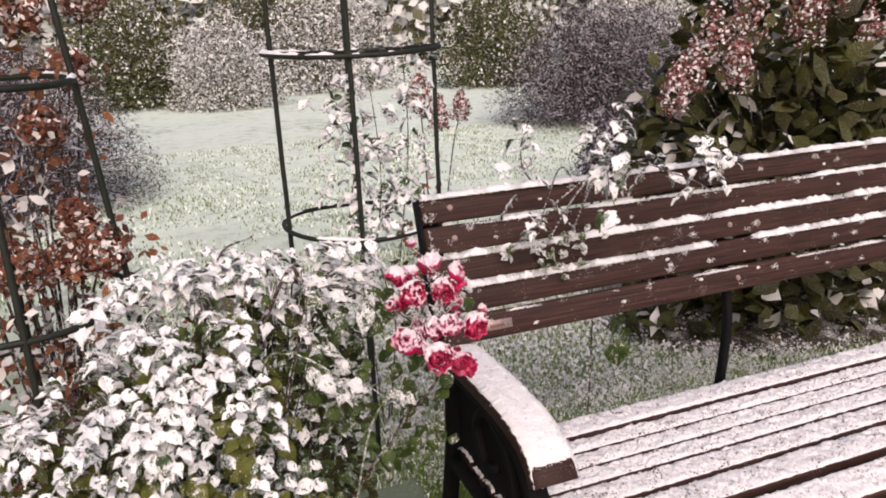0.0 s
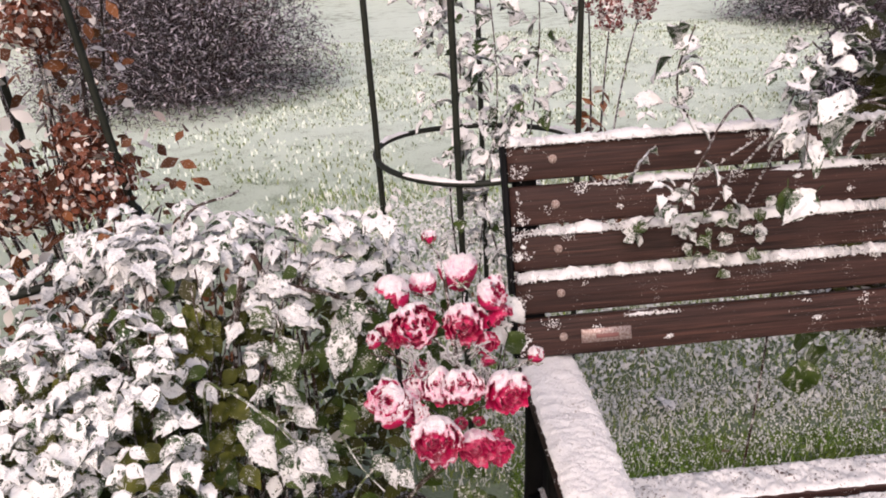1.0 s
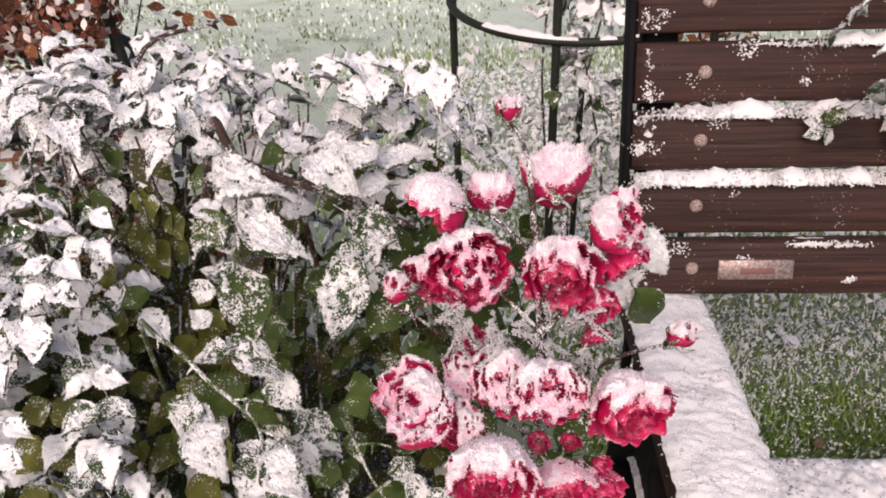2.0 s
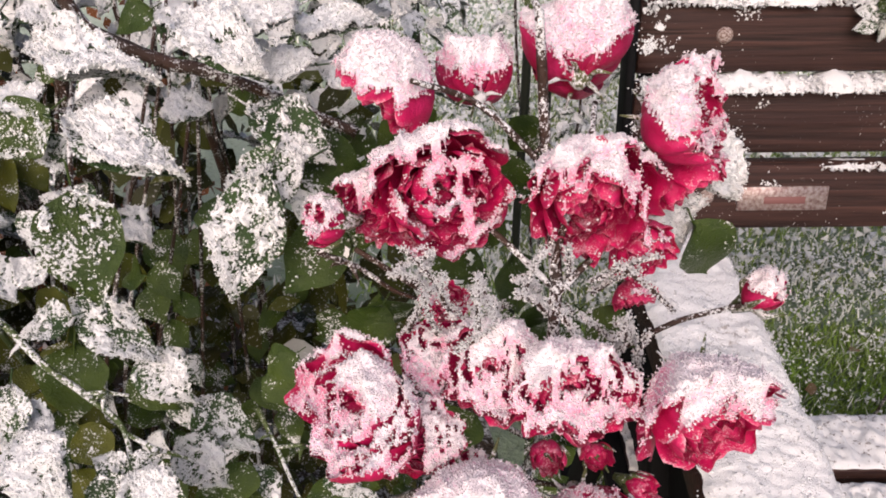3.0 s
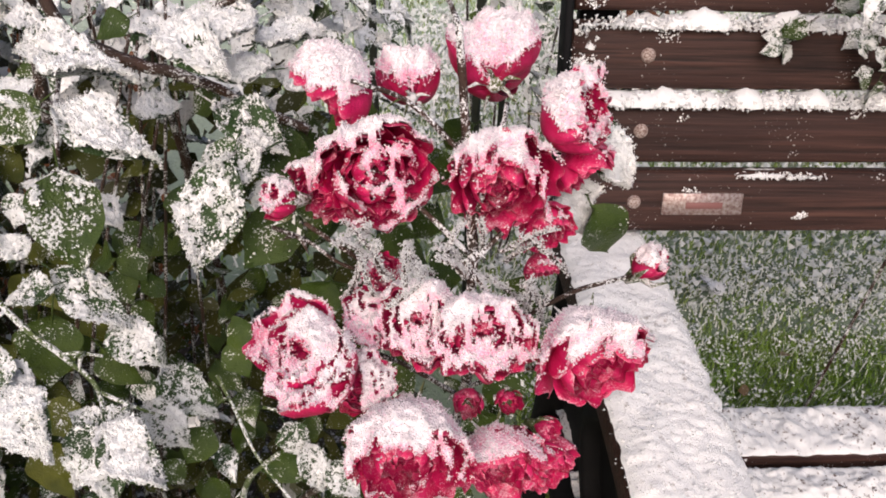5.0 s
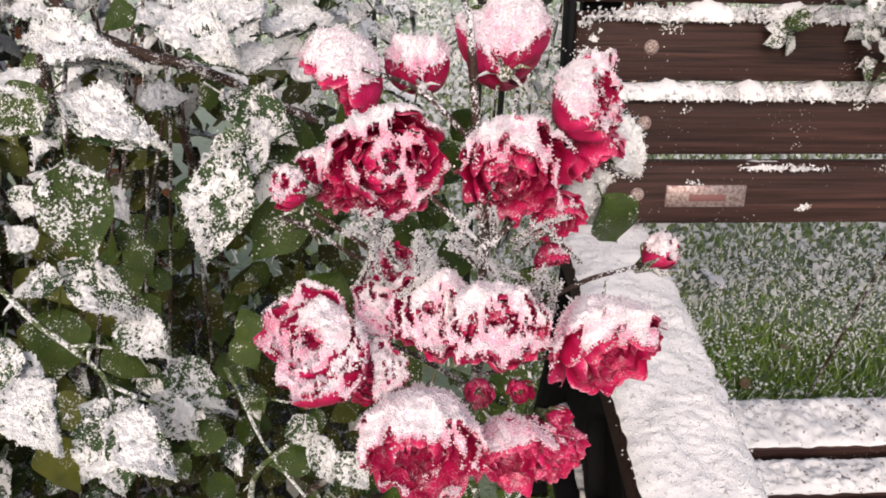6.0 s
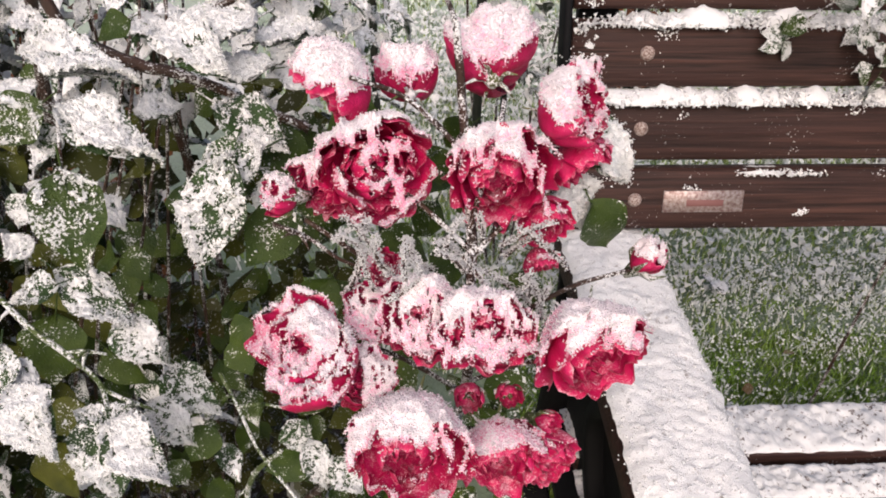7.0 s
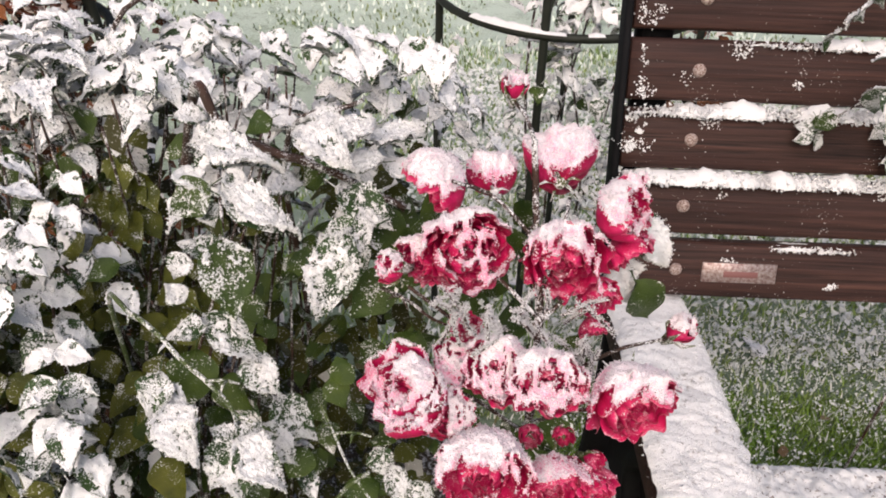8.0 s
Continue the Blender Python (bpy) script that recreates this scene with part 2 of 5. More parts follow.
def tube(g, pts, r0, r1, sides=6, slot=0, wobble=0.0):
    """A tapered round bar along points, added to g."""
    pts = [Vector(p) for p in pts]
    n = len(pts)
    verts, faces = [], []
    side = None
    for i, p in enumerate(pts):
        d = (pts[min(i + 1, n - 1)] - pts[max(i - 1, 0)]).normalized()
        if side is None:
            side = d.orthogonal().normalized()
        side = (side - d * side.dot(d)).normalized()
        other = d.cross(side)
        r = r0 + (r1 - r0) * i / max(n - 1, 1)
        for k in range(sides):
            a = 2 * math.pi * k / sides
            q = r * (1 + wobble * noise.noise(p * 90 + Vector((k, 0, 0))))
            verts.append(p + side * math.cos(a) * q + other * math.sin(a) * q)
    for i in range(n - 1):
        for k in range(sides):
            faces.append((i * sides + k, i * sides + (k + 1) % sides, (i + 1) * sides + (k + 1) % sides, (i + 1) * sides + k))
    faces.append(tuple(range(sides))[::-1])
    faces.append(tuple((n - 1) * sides + k for k in range(sides)))
    g.add(verts, faces, slot)
    return g


def curve_pts(ctrl, n=16):
    """A smooth line through control points."""
    c = [Vector(p) for p in ctrl]
    c = [2 * c[0] - c[1]] + c + [2 * c[-1] - c[-2]]
    out = []
    for i in range(1, len(c) - 2):
        for k in range(n):
            t = k / n
            a, b, d, e = c[i - 1], c[i], c[i + 1], c[i + 2]
            out.append(0.5 * (2 * b + (d - a) * t + (2 * a - 5 * b + 4 * d - e) * t * t + (3 * b - a - 3 * d + e) * t ** 3))
    out.append(c[-2])
    return out


def ribbon(g, spine, across, widths, heights, cover, seed, slot=0, sides=7):
    """A ridge of loose snow along spine, with lumps and bare stretches."""
    rows = []
    for i, p in enumerate(spine):
        q = p * 1.0 + Vector((seed, 0, 0))
        lump = min(1.15, 0.75 + 0.55 * noise.noise(q * 17) + 0.5 * noise.noise(q * 60) + 0.30 * noise.noise(q * 170))
        keep = noise.noise(q * 5.5 + Vector((9, seed, 0))) * 0.8 + noise.noise(q * 19) * 0.45 + cover
        keep += (0.30 if p.x > 1.05 else 0.0) * (1 if cover < 0.5 else 0)
        s = max(0.0, min(1.0, keep * 2.4)) * max(0.12, lump)
        rows.append((p, s))
    verts, faces = [], []
    up = Vector((0, 0, 1))
    for i, (p, s) in enumerate(rows):
        for k in range(sides):
            a = math.pi * k / (sides - 1)
            j = 1 + 0.28 * noise.noise(p * 130 + Vector((k * 0.9, seed, 0))) + 0.12 * noise.noise(p * 330 + Vector((k * 2.1, seed, 0)))
            verts.append(p + across * (math.cos(a) * widths * min(1.0, 0.35 + s) * j) + up * (math.sin(a) * heights * s * j))
    for i in range(len(rows) - 1):
        if rows[i][1] > 0.03 or rows[i + 1][1] > 0.03:
            for k in range(sides - 1):
                faces.append((i * sides + k, i * sides + k + 1, (i + 1) * sides + k + 1, (i + 1) * sides + k))
    g.add(verts, faces, slot)
    return g


def grains(g, pts, r, rng, slot=0, thin_=1.0):
    """Loose grains of snow, small uneven crystals of four faces."""
    pts = np.array([tuple(p) for p in pts])
    if not len(pts):
        return g
    r_ = np.random.default_rng(rng.randrange(1 << 30))
    n = len(pts)
    size = r * r_.uniform(0.5, 1.5, (n, 1)) * r_.uniform(0.8, 1.5, (n, 4))
    ax = r_.normal(size=(n, 3, 3))
    ax[:, 0] /= np.linalg.norm(ax[:, 0], axis=1, keepdims=True)
    ax[:, 1] -= ax[:, 0] * (ax[:, 1] * ax[:, 0]).sum(1, keepdims=True)
    ax[:, 1] /= np.linalg.norm(ax[:, 1], axis=1, keepdims=True)
    ax[:, 2] = np.cross(ax[:, 0], ax[:, 1])
    way = np.array(((1, 1, 1), (1, -1, -1), (-1, 1, -1), (-1, -1, 1))) * 0.577
    v = np.stack([pts + np.einsum('j,nji->ni', way[k], ax) * size[:, k:k + 1] for k in range(4)], 1).reshape(-1, 3)
    tri = np.array(((0, 1, 2), (0, 3, 1), (0, 2, 3), (1, 3, 2)))
    f = (np.arange(n)[:, None, None] * 4 + tri[None] + len(g.v)).reshape(-1, 3)
    g.v.extend(map(tuple, v.tolist()))
    g.f.extend(map(tuple, f.tolist()))
    g.mi.extend([slot] * len(f))
    g.uv.extend([(0.0, thin_)] * len(v))
    return g


def flakes(centres, normals, length, width, rng, bend=0.25, plain=False):
    """Small pointed leaves, six vertices each (four where plain), at centres with given normals: vertices and faces."""
    n = len(centres)
    d = rng.normal(size=(n, 3))
    d -= normals * (d * normals).sum(1, keepdims=True)
    d /= np.linalg.norm(d, axis=1, keepdims=True) + 1e-9
    c = np.cross(normals, d)
    L = (length * rng.uniform(0.6, 1.3, n))[:, None]
    W = (width * rng.uniform(0.6, 1.3, n))[:, None]
    B = bend * L
    if plain:
        v = np.stack([centres - d * L * .5, centres + c * W * .5 - normals * B * .25, centres + d * L * .5 - normals * B, centres - c * W * .5 - normals * B * .25], 1)
        base = np.arange(n)[:, None] * 4
        return v.reshape(-1, 3), np.concatenate([base + np.array([[0, 1, 2]]), base + np.array([[0, 2, 3]])])
    v = np.stack([centres - d * L * .5, centres - c * W * .5 - normals * B * .2 + d * L * -.08, centres + c * W * .5 - normals * B * .2 + d * L * -.08,
                  centres - c * W * .4 - normals * B * .35 + d * L * .2, centres + c * W * .4 - normals * B * .35 + d * L * .2, centres + d * L * .5 - normals * B], 1)
    base = np.arange(n)[:, None] * 6
    f = np.concatenate([base + np.array([[0, 1, 2]]), base + np.array([[1, 3, 2]]), base + np.array([[2, 3, 4]]), base + np.array([[3, 5, 4]])])
    return v.reshape(-1, 3), f


def array_mesh(name, verts, faces, mat, smooth=False):
    me = bpy.data.meshes.new(name)
    me.vertices.add(len(verts))
    me.vertices.foreach_set("co", np.asarray(verts, dtype=np.float32).ravel())
    k = faces.shape[1]
    me.loops.add(faces.size)
    me.loops.foreach_set("vertex_index", faces.astype(np.int32).ravel())
    me.polygons.add(len(faces))
    me.polygons.foreach_set("loop_start", np.arange(len(faces), dtype=np.int32) * k)
    me.update(calc_edges=True)
    me.materials.append(mat.m)
    me.validate()
    return me


# ---- ground ----
g = Geo()
xs = sorted({round(-60 + i * 6.0, 2) for i in range(21)} | {round(-2 + i * 0.25, 2) for i in range(33)})
ys = sorted({round(-40 + i * 6.0, 2) for i in range(25)} | {round(-1 + i * 0.25, 2) for i in range(37)})
vv = [(x, y, (0.02 * noise.noise(Vector((x * 0.9, y * 0.9, 0))) if abs(x) < 8 and abs(y) < 10 else 0.0) - 0.012) for y in ys for x in xs]
ff = [(j * len(xs) + i, j * len(xs) + i + 1, (j + 1) * len(xs) + i + 1, (j + 1) * len(xs) + i) for j in range(len(ys) - 1) for i in range(len(xs) - 1)]
far_x, far_y = 400.0, 500.0
vv = [(x * (far_x / 60 if abs(x) >= 59.9 else 1), y * (far_y / 104 if y > 103 else 1), z) for x, y, z in vv]
g.add(vv, ff)
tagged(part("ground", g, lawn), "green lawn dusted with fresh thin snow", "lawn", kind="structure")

rng = np.random.default_rng(5)

soil = Mat("dark_leaf_strewn_soil", 0.85, spec=0.2)
crumb = soil.mix(soil.noise(55, 4), (0.026, 0.019, 0.013), (0.13, 0.097, 0.072))
crumb = soil.mix(soil.ramp(soil.noise(14, 3), 0.5, 0.7), crumb, (0.055, 0.065, 0.022))
soil.colour(soil.mix(soil.ramp(soil.math('ADD', soil.noise(110, 4, 0.7), soil.math('MULTIPLY', soil.noise(9, 2), 0.6)), 0.80, 0.94), crumb, (0.72, 0.72, 0.71)))
soil.bump(soil.noise(70, 4, 0.7), 0.02, 1.0)


def bed(label, cx, cy, rx, ry, seed):
    g = Geo()
    n = 48
    verts = [(cx, cy, 0.022)]
    for ring in (0.5, 0.85, 1.0):
        for k in range(n):
            a = 2 * math.pi * k / n
            w = ring * (1 + 0.16 * noise.noise(Vector((math.cos(a) * 1.6, math.sin(a) * 1.6, seed))))
            verts.append((cx + rx * w * math.cos(a), cy + ry * w * math.sin(a), 0.020 if ring < 1 else -0.02))
    faces = [(0, 1 + k, 1 + (k + 1) % n) for k in range(n)]
    faces += [(1 + r_ * n + k, 1 + (r_ + 1) * n + k, 1 + (r_ + 1) * n + (k + 1) % n, 1 + r_ * n + (k + 1) % n) for r_ in range(2) for k in range(n)]
    g.add(verts, faces)
    tagged(part("soil_patch", g, soil), label, "flower bed", kind="structure")


bed("bare brown soil bed under the rose bush", -0.25, 1.75, 0.78, 0.62, 3.0)
# added dark ground that stands in for shade at the hydrangea's foot
bed("dark soil patch added for the shade under the hydrangea", 3.0, 2.95, 1.15, 0.72, 7.0)


def grass(name, label, n, box, height, width, mat, clump=0.0):
    x0, x1, y0, y1 = box
    p = np.stack([rng.uniform(x0, x1, n), rng.uniform(y0, y1, n), np.full(n, -0.012)], 1)
    if clump:
        keep = np.array([noise.noise(Vector((a * 2.2, b * 2.2, 3))) + rng.uniform(-.25, .25) > -clump for a, b, _ in p])
        p = p[keep]
        n = len(p)
    a = rng.uniform(0, 2 * math.pi, n)
    h = height * rng.uniform(0.5, 1.4, n)
    lean = rng.uniform(0.2, 1.1, n) * h
    d = np.stack([np.cos(a), np.sin(a), np.zeros(n)], 1)
    s = np.stack([-np.sin(a), np.cos(a), np.zeros(n)], 1) * width
    up = np.array([0, 0, 1.0])
    mid = p + d * lean[:, None] * .35 + up * h[:, None] * .6
    tip = p + d * lean[:, None] + up * h[:, None] * .95
    v = np.stack([p - s, p + s, mid - s * .8, mid + s * .8, tip], 1).reshape(-1, 3)
    b = np.arange(n)[:, None] * 5
    f = np.concatenate([b + np.array([[0, 1, 3]]), b + np.array([[0, 3, 2]]), b + np.array([[2, 3, 4]])])
    return tagged(part(name, array_mesh(name, v, f, mat)), label, "grass", kind="stuff")


grass("lawn_grass", "short green grass blades flecked with snow", 52000, (0.62, 2.6, 1.50, 2.22), 0.026, 0.0016, grass_mat)
grass("snowy_grass", "grass blades mostly covered with snow behind the bench", 44000, (0.3, 3.2, 2.12, 3.6), 0.024, 0.0026, snowy_grass)
grass("outer_grass", "green grass blades flecked with snow around the bench", 22000, (-0.2, 3.4, 2.3, 4.8), 0.026, 0.0034, snowy_grass)
grass("frosted_grass", "pale frosted lawn grass behind the bench", 46000, (-2.5, 6.5, 4.2, 11.0), 0.028, 0.007, far_grass, 0.1)
grass("meadow_grass", "thin frosted grass in front of the bench", 9000, (-1.5, 2.8, 0.0, 1.3), 0.05, 0.0025, grass_mat)


def snow_on_grass(n, box, size, low, high, edge):
    """Small clumps of snow caught on the blades, denser away from the bench."""
    x0, x1, y0, y1 = box
    q = np.stack([rng.uniform(x0, x1, n), y0 + (y1 - y0) * rng.uniform(0, 1, n) ** 0.8, rng.uniform(low, high, n)], 1)
    keep = np.array([noise.noise(Vector((a * 7, b * 7, 1))) * 0.6 + noise.noise(Vector((a * 26, b * 26, 2))) * 0.7 + min(0.55, (b - edge) * 1.1) + rng.uniform(-.2, .2) > 0.0 for a, b, _ in q])
    g = Geo()
    grains(g, q[keep] * np.array([1, 1, 1]), size, random.Random(int(x0 * 100) + n))
    tagged(part("snow_flecks", g, fleck_mat, None, smooth=False), "loose clumps of snow caught in the grass", "snow", kind="stuff")


snow_on_grass(15000, (0.6, 2.6, 1.62, 2.5), 0.0030, 0.010, 0.026, 2.02)
snow_on_grass(15000, (0.2, 3.4, 2.3, 4.4), 0.0085, 0.004, 0.024, 2.2)

# fallen leaves lying on the grass
n = 70
c = np.stack([rng.uniform(0.4, 3.4, n), rng.uniform(1.5, 4.0, n), rng.uniform(0.01, 0.035, n)], 1)
nm = rng.normal(size=(n, 3)) * 0.35 + np.array([0, 0, 1.0])
nm /= np.linalg.norm(nm, axis=1, keepdims=True)
v, f = flakes(c, nm, 0.036, 0.022, rng)
tagged(part("leaf_litter", array_mesh("leaf_litter", v, f, litter)), "brown and pale fallen leaves on the grass", "fallen leaves", kind="stuff")


def fallen_leaf(x, y, z, turn):
    me = leaf_shape(0.075, 0.055, 77, 0.4, leaf_mat, droop=0.05)
    ob = part("fallen_leaf", me, None)
    ob.matrix_world = pose(x, y, z, 8, 5, turn)
    return tagged(ob, "pale fallen leaf dusted with snow on the grass", "leaf")


# ---- bench ----
X0, X1 = 0.585, 2.62
LEAN_BACK = radians(18)
BACK = Vector((0, 1.74, 0.78))
B_UP = Vector((0, math.sin(LEAN_BACK), math.cos(LEAN_BACK)))
B_OUT = Vector((0, -math.cos(LEAN_BACK), math.sin(LEAN_BACK)))


def plank(length, depth, height, seed):
    """A bevelled plank along x with slightly wavering worn edges."""
    g = Geo()
    steps = int(length / 0.03)
    prof = []
    b = 0.006
    for cy, cz, a0 in ((depth / 2 - b, height / 2 - b, 0), (-depth / 2 + b, height / 2 - b, 90), (-depth / 2 + b, -height / 2 + b, 180), (depth / 2 - b, -height / 2 + b, 270)):
        for k in (0, 45, 90):
            a = radians(a0 + k)
            prof.append((cy + b * math.cos(a), cz + b * math.sin(a)))
    m = len(prof)
    verts = []
    for i in range(steps + 1):
        x = -length / 2 + length * i / steps
        for y, z in prof:
            w = 0.0009 * noise.noise(Vector((x * 9 + seed, y * 40, z * 40)))
            verts.append((x, y * (1 + w * 20), z + w))
    faces = [(i * m + k, (i + 1) * m + k, (i + 1) * m + (k + 1) % m, i * m + (k + 1) % m) for i in range(steps) for k in range(m)]
    faces += [tuple(range(m)), tuple(steps * m + k for k in range(m))[::-1]]
    g.add(verts, faces)
    return g


bench = thing("park_bench", "dark brown wooden park bench with black iron sides, covered with snow", "bench", (1.6, 1.4, 0.0))
BASE = Matrix.Translation((-1.6, -1.4, 0))


def bench_part(name, g, mats, label="", parent=None, smooth=True):
    """A part of the bench, its geometry given in world metres."""
    ob = part(name, g, mats, bench, label, smooth)
    ob.matrix_parent_inverse = BASE
    return ob


backs = []
for i in range(5):
    s = -0.085 + 0.085 * i
    c = BACK + B_UP * s - B_OUT * 0.015
    m = Matrix.Translation((X0 + (X1 - X0) / 2, c.y, c.z)) @ Matrix.Rotation(-LEAN_BACK, 4, 'X')
    backs.append(bench_part("back_slat", moved(plank(X1 - X0, 0.03, 0.075, i * 5.3), m), wood))
    backs[-1].name = "back_slat"

# snow lying on the upper edge of each back slat, and hanging over it
for i, (cov, wid, hei) in enumerate(((-0.30, 0.012, 0.004), (0.14, 0.019, 0.016), (0.18, 0.019, 0.017), (-0.08, 0.015, 0.009), (0.75, 0.020, 0.013))):
    s = -0.085 + 0.085 * i + 0.0375
    c = BACK + B_UP * s - B_OUT * 0.010
    spine = [Vector((X0 + 0.004 + k * 0.004, c.y - 0.004, c.z - 0.002)) for k in range(int((X1 - X0) / 0.004) - 1)]
    g = Geo()
    ribbon(g, spine, Vector((0, 1, 0)), wid, hei, cov, 11.7 * i + 3)
    rr = random.Random(90 + i)
    lumps = []
    for q in spine:
        k_ = noise.noise((q + Vector((11.7 * i + 3, 0, 0))) * 5.5 + Vector((9, 11.7 * i + 3, 0))) * 0.8 + cov + (0.30 if q.x > 1.05 and cov < 0.5 else 0.0)
        for _ in range(int(max(0.0, min(1.0, k_ * 2.4 + 0.1)) * 22)):
            a_ = rr.uniform(0.15, 1.0) * math.pi
            lumps.append(q + Vector((rr.gauss(0, .003), -abs(math.sin(a_ * 0.5)) * wid * rr.uniform(0.5, 1.15), hei * 0.75 * abs(math.cos(a_ * 0.5)) * rr.uniform(0.2, 1.2) - 0.001 - 0.006 * max(0.0, noise.noise(q * 90)) * rr.random())))
    grains(g, lumps, 0.0019, rr)
    bench_part("snow_ridge", g, snow, "white snow lying on a slat edge")

# clumps of snow clinging to the faces of the back slats
rnd = random.Random(4)
for i in range(5):
    g = Geo()
    pts = []
    for _ in range(18):
        x = X0 + (X1 - X0) * rnd.random() ** 0.75
        s = -0.085 + 0.085 * i + rnd.choice((0.034, 0.030, 0.018, -0.008, -0.02)) * rnd.uniform(0.6, 1.05)
        spread_ = rnd.uniform(0.002, 0.009)
        for _ in range(rnd.randint(8, 90)):
            p = BACK + B_UP * (s + rnd.gauss(0, spread_ * 0.6)) + B_OUT * 0.001
            pts.append((x + rnd.gauss(0, spread_), p.y, p.z))
    for k in range(9):
        s, x, spread_ = -0.085 + 0.085 * i + rnd.uniform(-0.034, 0.036), X0 + abs(rnd.gauss(0.012, 0.02)), rnd.uniform(0.0015, 0.005)
        for _ in range(rnd.randint(6, 40)):
            p = BACK + B_UP * (s + rnd.gauss(0, spread_)) + B_OUT * 0.001
            pts.append((x + rnd.gauss(0, spread_), p.y, p.z))
    grains(g, pts, 0.0012, rnd)
    bench_part("snow_clumps", g, snow, "small snow clumps clinging to the wood", smooth=False)

# round-headed bolts that hold the slats, at both ends
dome = Geo()
dv, df = [], []
for a in range(5):
    th = a / 4 * math.pi / 2
    for k in range(14):
        ph = 2 * math.pi * k / 14
        dv.append((0.0085 * math.cos(th) * math.cos(ph), 0.0085 * math.cos(th) * math.sin(ph), 0.006 * math.sin(th)))
df = [(a * 14 + k, a * 14 + (k + 1) % 14, (a + 1) * 14 + (k + 1) % 14, (a + 1) * 14 + k) for a in range(4) for k in range(14)]
dome.add(dv, df)
dome_me = dome.mesh("bolt_head", [bolt_mat])
for i in range(5):
    for x in (0.67, 1.6, X1 - 0.085):
        if x == 1.6 and i % 2:
            continue
        ob = new("bolt", dome_me)
        ob.parent, ob.matrix_parent_inverse = bench, BASE
        p = BACK + B_UP * (-0.085 + 0.085 * i)
        ob.matrix_basis = Matrix.Translation((x, p.y, p.z)) @ B_OUT.to_track_quat('Z', 'Y').to_matrix().to_4x4()

# small plate on the lowest back slat
p = BACK + B_UP * -0.087 + B_OUT * 0.001
turn = Matrix.Translation((0.753, p.y, p.z)) @ Matrix.Rotation(-LEAN_BACK, 4, 'X')
plate = bench_part("name_plate", moved(bevelled_box((0.098, 0.003, 0.027), 0.0008, 1), turn), plate_mat, "frosted metal plate with unreadable print")
q = p + B_OUT * 0.0022
bar = part("print_bar", moved(bevelled_box((0.045, 0.0008, 0.008), 0.0002, 1), Matrix.Translation((0.755, q.y, q.z - 0.002)) @ Matrix.Rotation(-LEAN_BACK, 4, 'X')), plate_ink, plate, "worn reddish print")
bar.matrix_parent_inverse = BASE
bar.parent = plate
bar.matrix_parent_inverse = Matrix.Identity(4)

# seat slats with the snow on each
SEAT = ((1.700, 1.604), (1.592, 1.535), (1.525, 1.464), (1.454, 1.394), (1.382, 1.308), (1.292, 1.206), (1.178, 1.090))
for i, (ya, yb) in enumerate(SEAT):
    w = ya - yb
    z = 0.330 - (0.012 if i == 6 else 0.0) + (0.004 if i == 0 else 0)
    m = Matrix.Translation(((X0 + X1) / 2 + 0.02, (ya + yb) / 2, z)) @ Matrix.Rotation(radians(-5 if i == 0 else 12 if i == 6 else 0), 4, 'X')
    bench_part("seat_slat", moved(plank(X1 - X0 - 0.04, w, 0.034, 40 + i * 3.1), m), wood)
    g = Geo()
    nx, ny = int((X1 - X0) / 0.004), 18
    verts = []
    for a in range(nx + 1):
        x = X0 + 0.03 + (X1 - X0 - 0.05) * a / nx
        for b in range(ny + 1):
            u = b / ny
            e = min(u, 1 - u) * 2
            y = ya - w * u + (0.004 * noise.noise(Vector((x * 45, i * 7 + (0 if u < .5 else 40), 2))) if u in (0, 1) else 0) + (-0.002 if u == 0 else 0.002 if u == 1 else 0)
            lump = 0.6 + 0.5 * noise.noise(Vector((x * 30, y * 30, i))) + 0.4 * noise.noise(Vector((x * 95, y * 95, i + 5)))
            lump += 0.5 * noise.noise(Vector((x * 210, y * 210, i + 9)))
            h = 0.001 + 0.014 * min(1.0, e * 3.2) ** 0.5 * max(0.08, lump)
            verts.append(m @ Vector((0, 0, 0)) * 0 + Vector((x, y, z + 0.0165 + h + (m.to_3x3() @ Vector((0, y - (ya + yb) / 2, 0))).z)))
    faces = [(a * (ny + 1) + b, a * (ny + 1) + b + 1, (a + 1) * (ny + 1) + b + 1, (a + 1) * (ny + 1) + b) for a in range(nx) for b in range(ny)]
    g.add(verts, faces)
    bench_part("snow_layer", g, seat_snow, "uneven white snow layer on a seat slat")

# arm rest, a thick curved board that bends down at the front
ARM = curve_pts(((0, 1.735, 0.622), (0, 1.62, 0.630), (0, 1.50, 0.632), (0, 1.40, 0.630), (0, 1.31, 0.622), (0, 1.245, 0.604), (0, 1.200, 0.574), (0, 1.182, 0.545)), 8)


